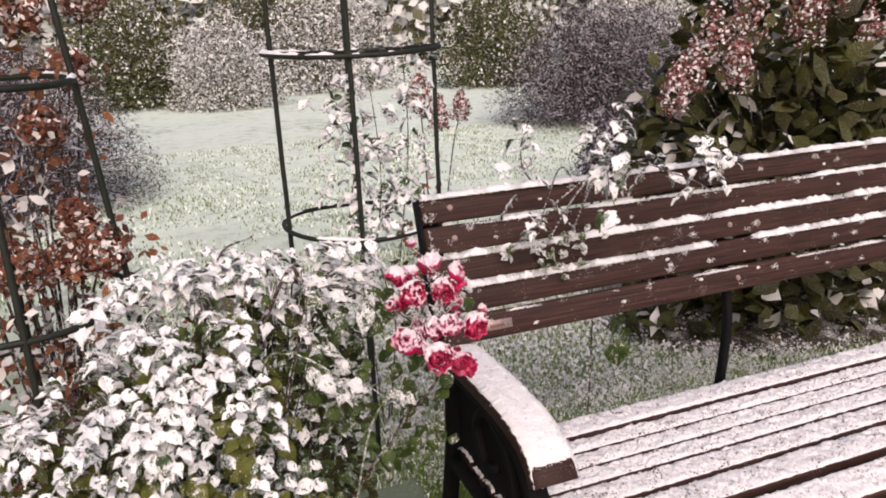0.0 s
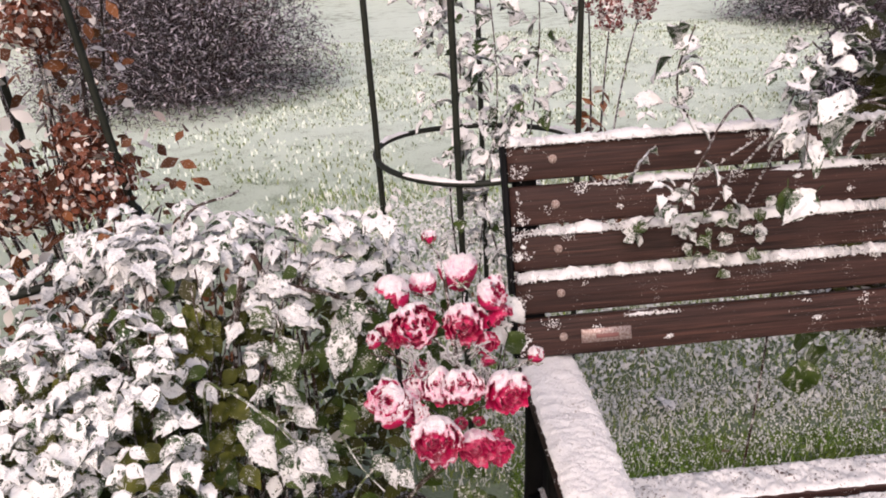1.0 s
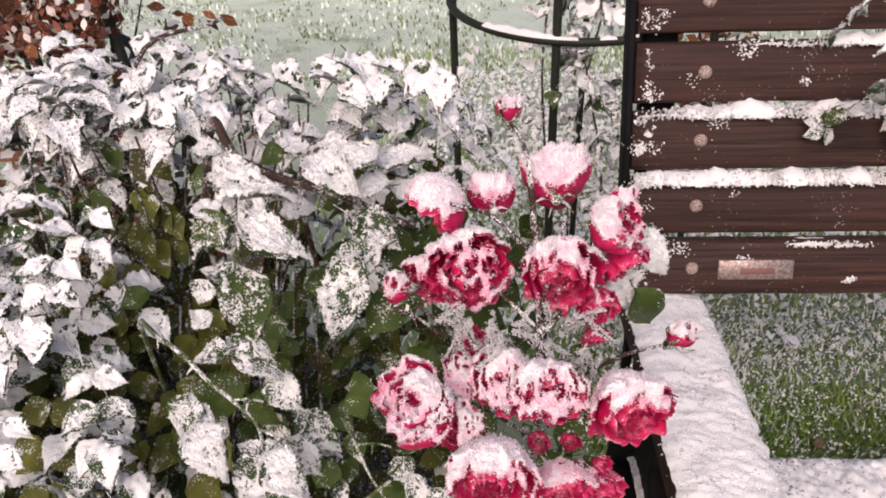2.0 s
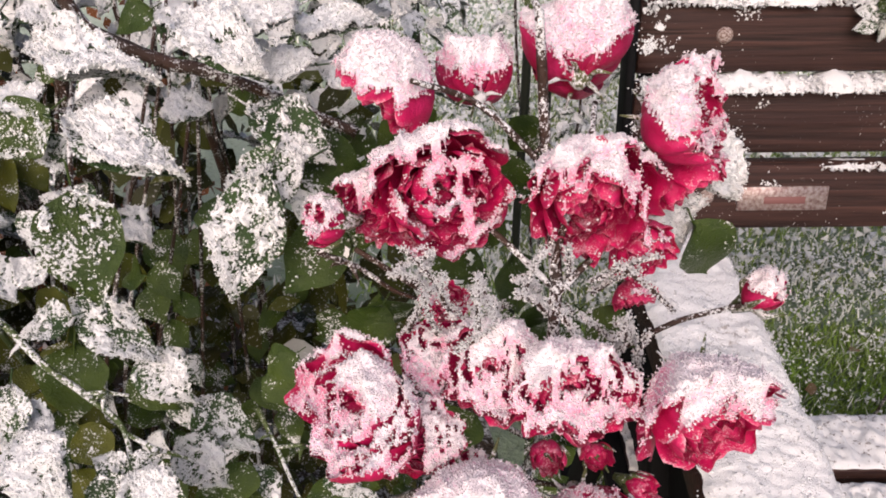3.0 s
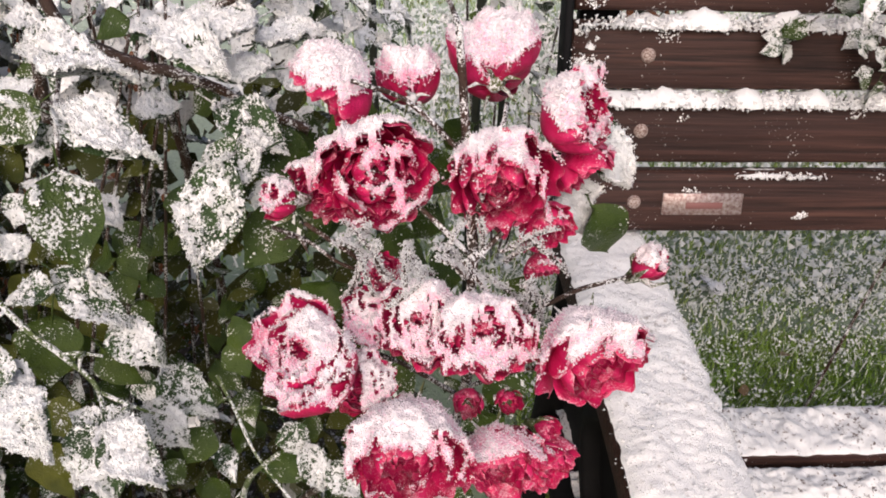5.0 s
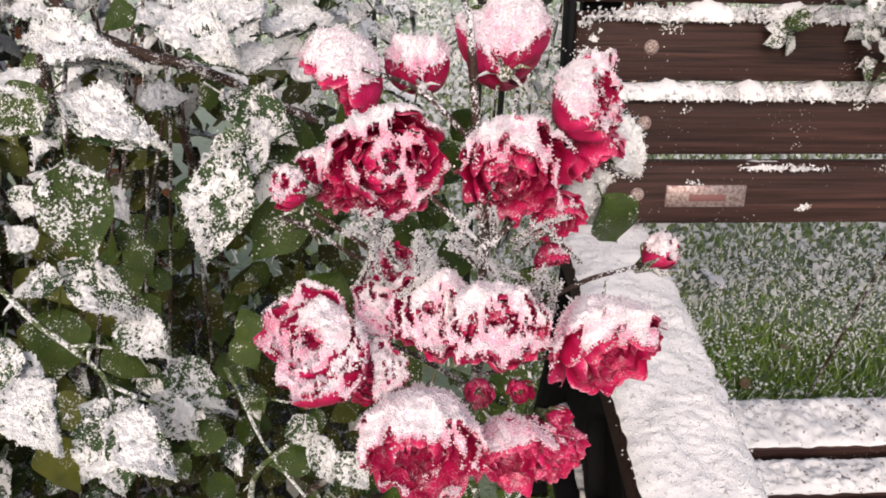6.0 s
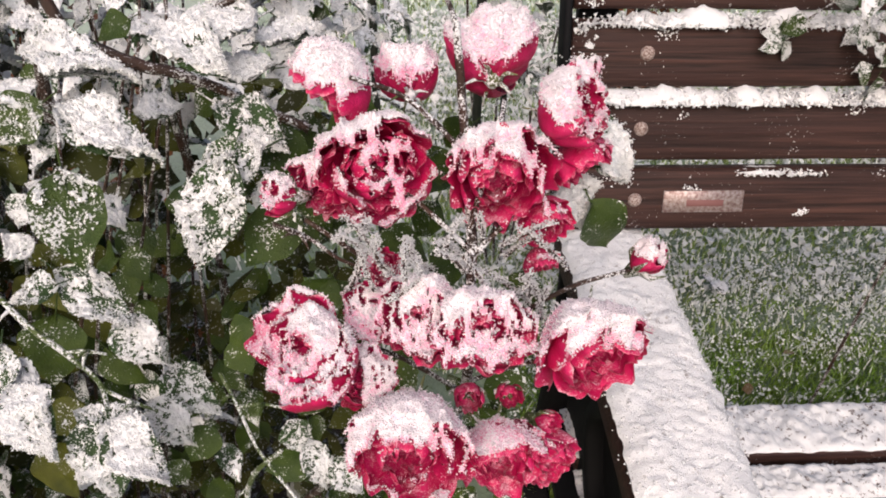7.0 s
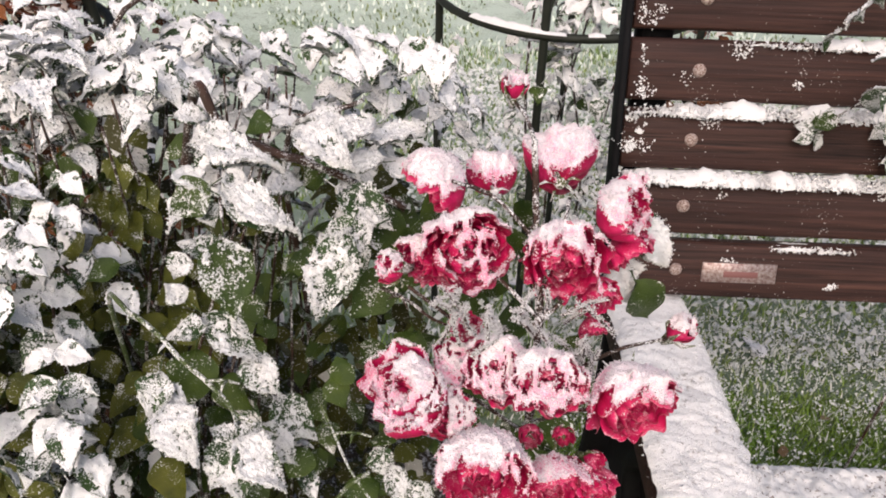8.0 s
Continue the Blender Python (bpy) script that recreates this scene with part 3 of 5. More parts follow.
def arm_board(x0, x1):
    g = Geo()
    n = len(ARM)
    verts = []
    for i, p in enumerate(ARM):
        d = (ARM[min(i + 1, n - 1)] - ARM[max(i - 1, 0)]).normalized()
        nrm = Vector((0, d.z, -d.y))
        nrm = nrm if nrm.z > 0 else -nrm
        th = 0.044 + 0.012 * max(0.0, (i / n - 0.7)) / 0.3
        for x, h in ((x0 + .008, th / 2), (x0 + .002, th / 2 - .005), (x0, th / 2 - .012), (x0, -th / 2 + .008), (x0 + .006, -th / 2), (x1 - .006, -th / 2), (x1, -th / 2 + .008), (x1, th / 2 - .012), (x1 - .002, th / 2 - .005), (x1 - .008, th / 2)):
            verts.append(Vector((x, p.y, p.z)) + nrm * h)
    m = 10
    faces = [(i * m + k, i * m + (k + 1) % m, (i + 1) * m + (k + 1) % m, (i + 1) * m + k) for i in range(n - 1) for k in range(m)]
    faces += [tuple(range(m))[::-1], tuple((n - 1) * m + k for k in range(m))]
    g.add(verts, faces)
    return g


def arm_snow(x0, x1, seed):
    g = Geo()
    n, ny = len(ARM) * 5, 26
    verts = []
    for i in range(n):
        f = i / (n - 1) * (len(ARM) - 1)
        a, b = ARM[int(f)], ARM[min(int(f) + 1, len(ARM) - 1)]
        p = a.lerp(b, f - int(f))
        k0, k1 = int(f), min(int(f) + 1, len(ARM) - 1)
        d = (ARM[min(k0 + 1, len(ARM) - 1)] - ARM[max(k0 - 1, 0)]).normalized().lerp((ARM[min(k1 + 1, len(ARM) - 1)] - ARM[max(k1 - 1, 0)]).normalized(), f - k0).normalized()
        nrm = Vector((0, d.z, -d.y))
        nrm = nrm if nrm.z > 0 else -nrm
        fade = max(0.0, min(1.0, (nrm.z - 0.62) * 4.5))
        for k in range(ny + 1):
            u = k / ny
            e = min(u, 1 - u) * 2
            x = x0 + (x1 - x0) * u + 0.004 * noise.noise(Vector((u * 2 + seed, p.y * 60, p.z * 60)))
            lump = 0.65 + 0.6 * noise.noise(Vector((x * 35, p.y * 35, seed))) + 0.32 * noise.noise(Vector((x * 120, p.y * 120, seed))) + 0.30 * noise.noise(Vector((x * 260, p.y * 260, seed + 4)))
            verts.append(Vector((x, p.y, p.z)) + nrm * (0.016 + 0.007 * fade + fade * 0.013 * min(1.0, e * 3) ** 0.5 * max(0.3, 0.45 + 0.55 * lump)))
    faces = [(i * (ny + 1) + k, i * (ny + 1) + k + 1, (i + 1) * (ny + 1) + k + 1, (i + 1) * (ny + 1) + k) for i in range(n - 1) for k in range(ny)]
    g.add(verts, faces)
    return g


for x0, sd in ((0.585, 3.0), (X1 - 0.105, 8.0)):
    bench_part("arm_rest", arm_board(x0, x0 + 0.105), wood)
    layer = arm_snow(x0 - 0.001, x0 + 0.106, sd)
    rr = random.Random(int(sd))
    grains(layer, [Vector(p) + Vector((rr.gauss(0, .002), rr.gauss(0, .002), rr.gauss(0, .0006))) for p in layer.v if rr.random() < 0.6], 0.0011, rr, 1)
    bench_part("snow_layer", layer, [arm_white, snow], "uneven white snow layer on the arm rest")


def bar_profile(g, pts, wx, wt):
    """A flat cast bar in the plane x = const, along points (y, z), bevelled."""
    pts = [Vector(p) for p in pts]
    n = len(pts)
    verts = []
    for i, p in enumerate(pts):
        d = (pts[min(i + 1, n - 1)] - pts[max(i - 1, 0)]).normalized()
        nrm = Vector((0, d.z, -d.y))
        for sx, sn in ((-1, -.7), (-.7, -1), (.7, -1), (1, -.7), (1, .7), (.7, 1), (-.7, 1), (-1, .7)):
            verts.append(p + Vector((sx * wx / 2, 0, 0)) + nrm * sn * wt / 2)
    faces = [(i * 8 + k, i * 8 + (k + 1) % 8, (i + 1) * 8 + (k + 1) % 8, (i + 1) * 8 + k) for i in range(n - 1) for k in range(8)]
    faces += [tuple(range(8))[::-1], tuple((n - 1) * 8 + k for k in range(8))]
    return g.add(verts, faces)


def side_frame(x, arms=True, wide=0.045):
    g = Geo()
    off = -B_OUT * 0.045
    lo, hi = BACK + B_UP * -0.14 + off, BACK + B_UP * 0.275 + off
    bar_profile(g, curve_pts(((x, 1.83, 0.0), (x, 1.77, 0.2), (x, 1.735, 0.40), (x, lo.y, lo.z), (x, hi.y, hi.z)), 8), wide, 0.030)
    bar_profile(g, curve_pts(((x, 1.72, 0.298), (x, 1.40, 0.296), (x, 1.09, 0.292)), 6), 0.045, 0.030)
    bar_profile(g, curve_pts(((x, 1.06, 0.0), (x, 1.11, 0.15), (x, 1.12, 0.30)), 6), 0.045, 0.032)
    if arms:
        bar_profile(g, curve_pts(((x, 1.12, 0.29), (x, 1.18, 0.42), (x, 1.27, 0.54), (x, 1.38, 0.592), (x, 1.55, 0.600), (x, 1.70, 0.596)), 8), 0.05, 0.030)
        bar_profile(g, curve_pts(((x, 1.40, 0.31), (x, 1.33, 0.42), (x, 1.39, 0.54), (x, 1.49, 0.57), (x, 1.55, 0.50), (x, 1.50, 0.42), (x, 1.43, 0.44)), 6), 0.03, 0.022)
    for y in (1.06, 1.83):
        bar_profile(g, [(x, y - 0.05, 0.008), (x, y + 0.05, 0.008)], 0.06, 0.016)
    return g


bench_part("side_frame", side_frame(0.62), iron, "black cast iron side with legs")
bench_part("side_frame", side_frame(1.58, False, 0.022), iron, "black cast iron centre leg")
bench_part("side_frame", side_frame(X1 - 0.045), iron, "black cast iron side with legs")
for x in (0.632, X1 - 0.057):
    g = Geo()
    low, high = curve_pts(((x, 1.16, 0.315), (x, 1.40, 0.315), (x, 1.70, 0.315)), 8), curve_pts(((x, 1.215, 0.45), (x, 1.27, 0.53), (x, 1.40, 0.585), (x, 1.70, 0.59)), 8)
    n = 17
    low = [low[round(i * (len(low) - 1) / (n - 1))] for i in range(n)]
    high = [high[round(i * (len(high) - 1) / (n - 1))] for i in range(n)]
    verts = [p + Vector((o, 0, 0)) for o in (-0.006, 0.006) for row in (low, high) for p in row]
    faces = [(i, i + 1, n + i + 1, n + i) for i in range(n - 1)] + [(2 * n + i, 3 * n + i, 3 * n + i + 1, 2 * n + i + 1) for i in range(n - 1)]
    faces += [(n + i, n + i + 1, 3 * n + i + 1, 3 * n + i) for i in range(n - 1)] + [(i, 2 * n + i, 2 * n + i + 1, i + 1) for i in range(n - 1)] + [(0, n, 3 * n, 2 * n), (n - 1, 3 * n - 1, 4 * n - 1, 2 * n - 1)]
    g.add(verts, faces)
    bench_part("side_panel", g, iron, "black iron panel under the arm rest", smooth=False)
# dark end bar at the rim of the back slats
for x in (X0 - 0.006, X1 + 0.006):
    g = Geo()
    lo, hi = BACK + B_UP * -0.12 - B_OUT * 0.02, BACK + B_UP * 0.285 - B_OUT * 0.02
    bar_profile(g, [(x, lo.y, lo.z), (x, hi.y, hi.z)], 0.010, 0.036)
    bench_part("end_bar", g, iron, "narrow black iron bar closing the slat ends")


# ---- leaves ----
def leaf_shape(L, W, seed, snow_cover, mat, droop=0.25, fine_=True, pile=1.0):
    """A serrated folded leaf along +y, with a lumpy layer of snow on its upper side."""
    g = Geo()
    nv, nu = 12, 6
    ph = seed * 1.7

    def outline(v):
        return W / 2 * (math.sin(math.pi * min(1.0, v) ** 0.74) * (1.12 - 0.30 * v) if 0 < v < 1 else 0.0)

    def place(u, v, lift=0.0):
        w = outline(v) * (1 + 0.07 * math.sin(v * 62 + ph) * abs(u) ** 3)
        curl = 0.25 * abs(u) * w - 0.10 * W * math.sin(v * 5 + ph) * u
        return (u * w, L * v * (1 - 0.12 * droop * v), curl - droop * L * v * v * 0.55 + 0.02 * L * math.sin(v * 7 + ph) + lift)

    verts = [place(-1 + 2 * k / nu, i / nv) for i in range(nv + 1) for k in range(nu + 1)]
    faces = [(i * (nu + 1) + k, i * (nu + 1) + k + 1, (i + 1) * (nu + 1) + k + 1, (i + 1) * (nu + 1) + k) for i in range(nv) for k in range(nu)]
    g.add(verts, faces, 0)
    tube(g, [(0, -0.012, 0.001), (0, 0, 0), place(0, 0.5, -0.0004), place(0, 0.95, -0.0003)], 0.0007, 0.0003, 4, 0)
    if snow_cover > -0.5:
        sv, su = (44, 30) if fine_ == 2 else (20, 12) if fine_ else (11, 8)
        hs = []
        verts = []
        for i in range(sv + 1):
            for k in range(su + 1):
                u, v = -1 + 2 * k / su, i / sv
                q = Vector((u * W * 0.5, v * L, ph))
                m = noise.noise(q * 50) * 0.75 + noise.noise(q * 150) * 0.55 + noise.noise(q * 420) * 0.6 + snow_cover - 0.3 * max(0, abs(u) - 0.8) * 4 - 0.4 * max(0.0, v - 0.9) * 6
                h = max(0.0, min(1.0, m * 2.0)) * (0.0026 * pile + 0.0034 * pile * abs(noise.noise(q * 90)) + 0.0016 * noise.noise(q * 270) + (0.0006 if fine_ == 2 else 0.0012) * noise.noise(q * 600))
                hs.append(h)
                verts.append(place(u * (0.99 + 0.22 * noise.noise(q * 70 + Vector((0, 0, 5))) * min(1.0, h * 500)), v, 0.0004 + max(0.0, h)))
        faces = []
        for i in range(sv):
            for k in range(su):
                ids = (i * (su + 1) + k, i * (su + 1) + k + 1, (i + 1) * (su + 1) + k + 1, (i + 1) * (su + 1) + k)
                if sum(hs[j] > 0.0004 for j in ids) >= 3:
                    faces.append(ids)
        g.add(verts, faces, 1)
        rr = random.Random(seed)
        if not fine_:
            grains(g, [(p[0] + rr.gauss(0, .0012), p[1] + rr.gauss(0, .0012), p[2] + rr.gauss(0.0006, .0006)) for p, h in zip(verts, hs) if h > 0.0004 and rr.random() < 0.75], 0.0017, rr, 1)
        if fine_:
            pts = [(p[0] + rr.gauss(0, .0007), p[1] + rr.gauss(0, .0007), p[2] + rr.gauss(0.0003, .0004)) for p, h in zip(verts, hs) for _ in range(2 if fine_ == 2 and h > 0.0004 else 1) if (h > 0.0004 and rr.random() < (0.8 if fine_ == 2 else 0.45)) or rr.random() < 0.03]
            grains(g, pts, 0.00055 if fine_ == 2 else 0.0008, rr, 1)
    return g.mesh("leaf", [mat, leaf_snow])


LEAVES = [leaf_shape(0.050, 0.034, s, c, leaf_mat, d) for s, c, d in ((1, .35, .3), (2, .2, .5), (3, .5, .2), (4, .05, .5), (5, .3, .7), (6, .6, .35), (7, .15, .2))]
GREENS = [leaf_shape(0.052, 0.038, s, c, leaf_bare, d) for s, c, d in ((11, -0.25, .4), (12, -0.9, .5), (13, -0.15, .3), (14, -0.9, .2))]
LOADED = [leaf_shape(0.056, 0.036, s, 0.32, leaf_mat, d, True, 1.15) for s, d in ((21, .3), (22, .5), (23, .15), (24, .6))]
FAR_LEAVES = [leaf_shape(0.048, 0.030, s, c, leaf_mat, d, False) for s, c, d in ((31, .50, .3), (32, .70, .5), (33, .30, .6), (34, .10, .4), (35, .55, .7))]
OLIVE = [leaf_shape(0.052, 0.036, s, c, leaf_olive, d, False) for s, c, d in ((51, -.9, .4), (52, -.25, .3), (53, -.9, .6))]


NEAR = {'G': [leaf_shape(0.050, 0.036, s, c, leaf_bare, d, 2, 0.7) for s, c, d in ((61, -0.16, .3), (62, -0.9, .4), (63, -0.12, .35), (64, -0.9, .2))],
        'P': [leaf_shape(0.050, 0.036, s, c, leaf_mat, d, 2, 0.8) for s, c, d in ((71, .10, .3), (72, .22, .4), (73, .02, .3))],
        'S': [leaf_shape(0.050, 0.036, s, c, leaf_mat, d, 2, 1.5) for s, c, d in ((81, .42, .25), (82, .60, .35), (83, .50, .2), (84, .38, .4))]}


def put_leaf(parent, me, at, along, normal, size=1.0):
    y = Vector(along).normalized()
    z = Vector(normal)
    z = (z - y * z.dot(y)).normalized()
    x = y.cross(z)
    ob = new("leaf", me)
    ob.parent = parent
    ob.matrix_parent_inverse = Matrix.Translation(-parent.location)
    r = Matrix((x, y, z)).transposed().to_4x4()
    ob.matrix_basis = Matrix.Translation(at) @ r @ Matrix.Scale(size, 4)
    return ob


def near_leaf(at, along, normal, kind_, i, size, wide):
    """A leaf of the bush seen close up, in its own attitude and breadth."""
    ob = put_leaf(bush, NEAR[kind_][i], at, along, normal, size)
    ob.matrix_basis = ob.matrix_basis @ Matrix.Diagonal((max(0.65, min(1.35, wide)), 1, 1, 1))


# ---- rose bush ----
bush = thing("rose_bush", "rose bush with clustered red roses under fresh snow by the bench", "rose bush", (0.2, 1.5, 0.0))
BUSH = Matrix.Translation(-bush.location)


def bush_part(name, g, mats, label="", parent=None, smooth=True):
    ob = part(name, g, mats, parent or bush, label, smooth)
    if parent is None:
        ob.matrix_parent_inverse = BUSH
    return ob


def canes():
    """The main canes from the ground and the shoots that carry the flowers."""
    def cane(ctrl, r0, r1, mat, n=8, thorns=0):
        g = Geo()
        pts = curve_pts(ctrl, n)
        tube(g, pts, r0, r1, 7, 0, 0.25)
        rr = random.Random(int(r0 * 1e6) + len(ctrl))
        for _ in range(thorns):
            i = rr.randrange(1, len(pts) - 1)
            d = Vector((rr.uniform(-1, 1), rr.uniform(-1, 0.3), rr.uniform(-0.6, 1))).normalized()
            tube(g, [pts[i], pts[i] + d * 0.006 - Vector((0, 0, 0.001)), pts[i] + d * 0.009 - Vector((0, 0, 0.003))], 0.0017, 0.0001, 5)
        bush_part("cane", g, mat)
    cane(((0.10, 1.62, 0.0), (0.06, 1.60, 0.4), (0.09, 1.56, 0.8), (0.159, 1.464, 1.020), (0.186, 1.442, 1.002), (0.230, 1.424, 0.990), (0.258, 1.419, 0.985), (0.280, 1.420, 0.975), (0.303, 1.421, 0.962), (0.335, 1.417, 0.948)), 0.0050, 0.0030, stem_mat, 8, 22)
    cane(((0.16, 1.60, 0.0), (0.24, 1.52, 0.35), (0.36, 1.38, 0.65), (0.425, 1.29, 0.80), (0.432, 1.275, 0.93), (0.430, 1.33, 0.99), (0.425, 1.345, 1.045)), 0.0045, 0.0022, stem_mat, 8, 10)
    cane(((0.05, 1.58, 0.0), (0.04, 1.5, 0.5), (0.08, 1.40, 0.84), (0.127, 1.342, 0.889), (0.154, 1.324, 0.884), (0.175, 1.309, 0.873), (0.196, 1.301, 0.857), (0.213, 1.293, 0.840), (0.224, 1.267, 0.831)), 0.0024, 0.0014, stem_green, 8, 9)
    cane(((0.199, 1.295, 0.866), (0.210, 1.295, 0.867), (0.221, 1.297, 0.862)), 0.0014, 0.0009, stem_green, 6, 2)
    cane(((0.214, 1.292, 0.838), (0.232, 1.283, 0.837), (0.249, 1.285, 0.824)), 0.0014, 0.0009, stem_green, 6, 2)
    cane(((0.197, 1.392, 0.995), (0.207, 1.355, 0.988), (0.214, 1.332, 0.980), (0.217, 1.320, 0.973)), 0.0014, 0.0009, stem_mat, 6, 2)
    cane(((0.271, 1.334, 0.807), (0.284, 1.316, 0.793), (0.301, 1.288, 0.782), (0.328, 1.261, 0.765)), 0.0014, 0.0009, stem_green, 6, 2)
    cane(((0.284, 1.316, 0.793), (0.300, 1.313, 0.799), (0.315, 1.311, 0.797)), 0.0014, 0.0009, stem_green, 6, 2)
    cane(((0.326, 1.309, 0.946), (0.343, 1.312, 0.935), (0.361, 1.312, 0.919), (0.380, 1.315, 0.908)), 0.0014, 0.0009, stem_mat, 6, 2)
    cane(((0.0, 1.6, 0.0), (-0.15, 1.55, 0.5), (-0.28, 1.5, 0.78), (-0.42, 1.45, 0.80)), 0.004, 0.002, stem_mat, 8, 8)
    cane(((0.02, 1.6, 0.0), (-0.05, 1.62, 0.6), (0.02, 1.62, 1.0), (0.12, 1.66, 1.06)), 0.004, 0.002, stem_mat, 8, 8)
    cane(((0.12, 1.6, 0.0), (0.2, 1.6, 0.6), (0.22, 1.5, 0.95), (0.30, 1.44, 1.03)), 0.004, 0.002, stem_mat, 8, 8)
    cane(((0.24, 1.38, 0.46), (0.27, 1.33, 0.66), (0.29, 1.30, 0.74), (0.315, 1.29, 0.78)), 0.003, 0.0015, stem_green, 8, 4)
    # flower stalks within the cluster
    for a, b, c in (((0.432, 1.30, 0.99), (0.40, 1.325, 1.012), (0.372, 1.315, 1.028)), ((0.432, 1.29, 0.96), (0.446, 1.315, 0.995), (0.452, 1.34, 1.005)),
                    ((0.433, 1.28, 0.945), (0.46, 1.30, 0.962), (0.48, 1.31, 0.97)), ((0.430, 1.28, 0.90), (0.38, 1.30, 0.925), (0.345, 1.30, 0.955)),
                    ((0.430, 1.28, 0.88), (0.49, 1.30, 0.905), (0.528, 1.306, 0.914)), ((0.428, 1.285, 0.84), (0.39, 1.275, 0.88), (0.36, 1.265, 0.90)),
                    ((0.430, 1.28, 0.85), (0.46, 1.265, 0.88), (0.48, 1.25, 0.90)), ((0.430, 1.28, 0.82), (0.415, 1.24, 0.85), (0.40, 1.225, 0.87)),
                    ((0.43, 1.28, 0.95), (0.405, 1.30, 0.965), (0.39, 1.31, 0.97)), ((0.43, 1.28, 0.96), (0.438, 1.30, 0.975), (0.443, 1.305, 0.98)),
                    ((0.43, 1.28, 0.81), (0.455, 1.26, 0.83), (0.475, 1.25, 0.83)), ((0.425, 1.345, 1.045), (0.42, 1.375, 1.05), (0.412, 1.388, 1.055))):
        cane((a, b, c), 0.0016, 0.0013, stem_mat, 6)


canes()


def petal_patch(g, R, ring, ang, rng_, open_):
    """One cupped ruffled petal on a globe: ring 0 is outermost, 1 the heart."""
    nu, nv = 12, 11
    Rc = R * (1.0 - 0.76 * ring) * rng_.uniform(0.86, 1.10)
    width = (0.72 + 0.32 * ring) * rng_.uniform(0.8, 1.2)
    reach = radians(100 + 52 * ring ** 0.75 + 34 * (1 - open_) * (1 - ring)) * rng_.uniform(0.88, 1.10)
    ph = rng_.uniform(0, 9)
    roll = max(0.0, 0.52 - 0.75 * ring) * open_ * rng_.uniform(0.3, 1.5)
    tip = rng_.uniform(0.05, 0.25)
    verts, uvs = [], []
    for i in range(nv + 1):
        v = i / nv
        for k in range(nu + 1):
            u = -1 + 2 * k / nu
            dip = v * (1 - tip * abs(u) ** 3 - 0.07 * (1 - abs(u)) * (v > 0.9) + 0.018 * v * math.sin(u * 7 + ph))
            phi = reach * dip
            half = width * (math.sin(math.pi * (0.06 + 0.66 * v)) ** 0.6) * (1 - 0.22 * max(0.0, (v - 0.55) / 0.45) ** 2.0)
            a = ang + u * half
            ruffle = (0.075 + 0.05 * ring) * v ** 2.5 * math.sin(u * 6.5 + ph) + 0.13 * v * noise.noise(Vector((u * 1.9 + ph, v * 2.5, ang)))
            rad = Rc * (1 + ruffle) - 0.07 * R * u * u
            r = rad * math.sin(phi) + roll * R * 0.42 * v ** 4
            z = -rad * math.cos(phi) - roll * R * 0.38 * v ** 5
            verts.append((r * math.cos(a), r * math.sin(a), z + (R - Rc) * -0.25))
            uvs.append(((u + 1) / 2, v + 0.08 * abs(u) ** 4))
    faces = [(i * (nu + 1) + k, i * (nu + 1) + k + 1, (i + 1) * (nu + 1) + k + 1, (i + 1) * (nu + 1) + k) for i in range(nv) for k in range(nu)]
    g.add(verts, faces, 0, uvs)


FLOWERS = []


def rose(at, R, face, seed, snow_amount=1.0, label="", petals=30, open_=0.65, squash=0.90):
    """A full double rose, its heart turned to face."""
    rr = random.Random(seed)
    R *= 0.93
    g = Geo()
    for i in range(petals):
        ring = (i / (petals - 1)) ** 1.15
        petal_patch(g, R, ring, i * 2.39996 + rr.uniform(-0.35, 0.35), rr, open_)
    f = Vector(face).normalized()
    q = f.to_track_quat('Z', 'Y')
    m = Matrix.Translation(at) @ q.to_matrix().to_4x4() @ Matrix.Diagonal((rr.uniform(0.92, 1.10), rr.uniform(0.88, 1.06), squash, 1))
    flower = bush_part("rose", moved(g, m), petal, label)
    FLOWERS.append((flower, g, Vector(at), R, seed, snow_amount))
    # green cup and sepals behind
    g = Geo()
    back = Vector(at) - f * R * 0.80
    tube(g, [back - f * R * 0.22, back - f * R * 0.1, back], R * 0.10, R * 0.24, 8)
    for k in range(5):
        a = k * 1.2566
        d = q @ Vector((math.cos(a), math.sin(a), 0))
        tube(g, [back, back + d * R * 0.35 - f * R * 0.05, back + d * R * 0.62 - f * R * 0.25], R * 0.085, R * 0.012, 5)
    bush_part("calyx", g, sepal_mat, "green sepals", flower).matrix_parent_inverse = Matrix.Identity(4)
    return flower


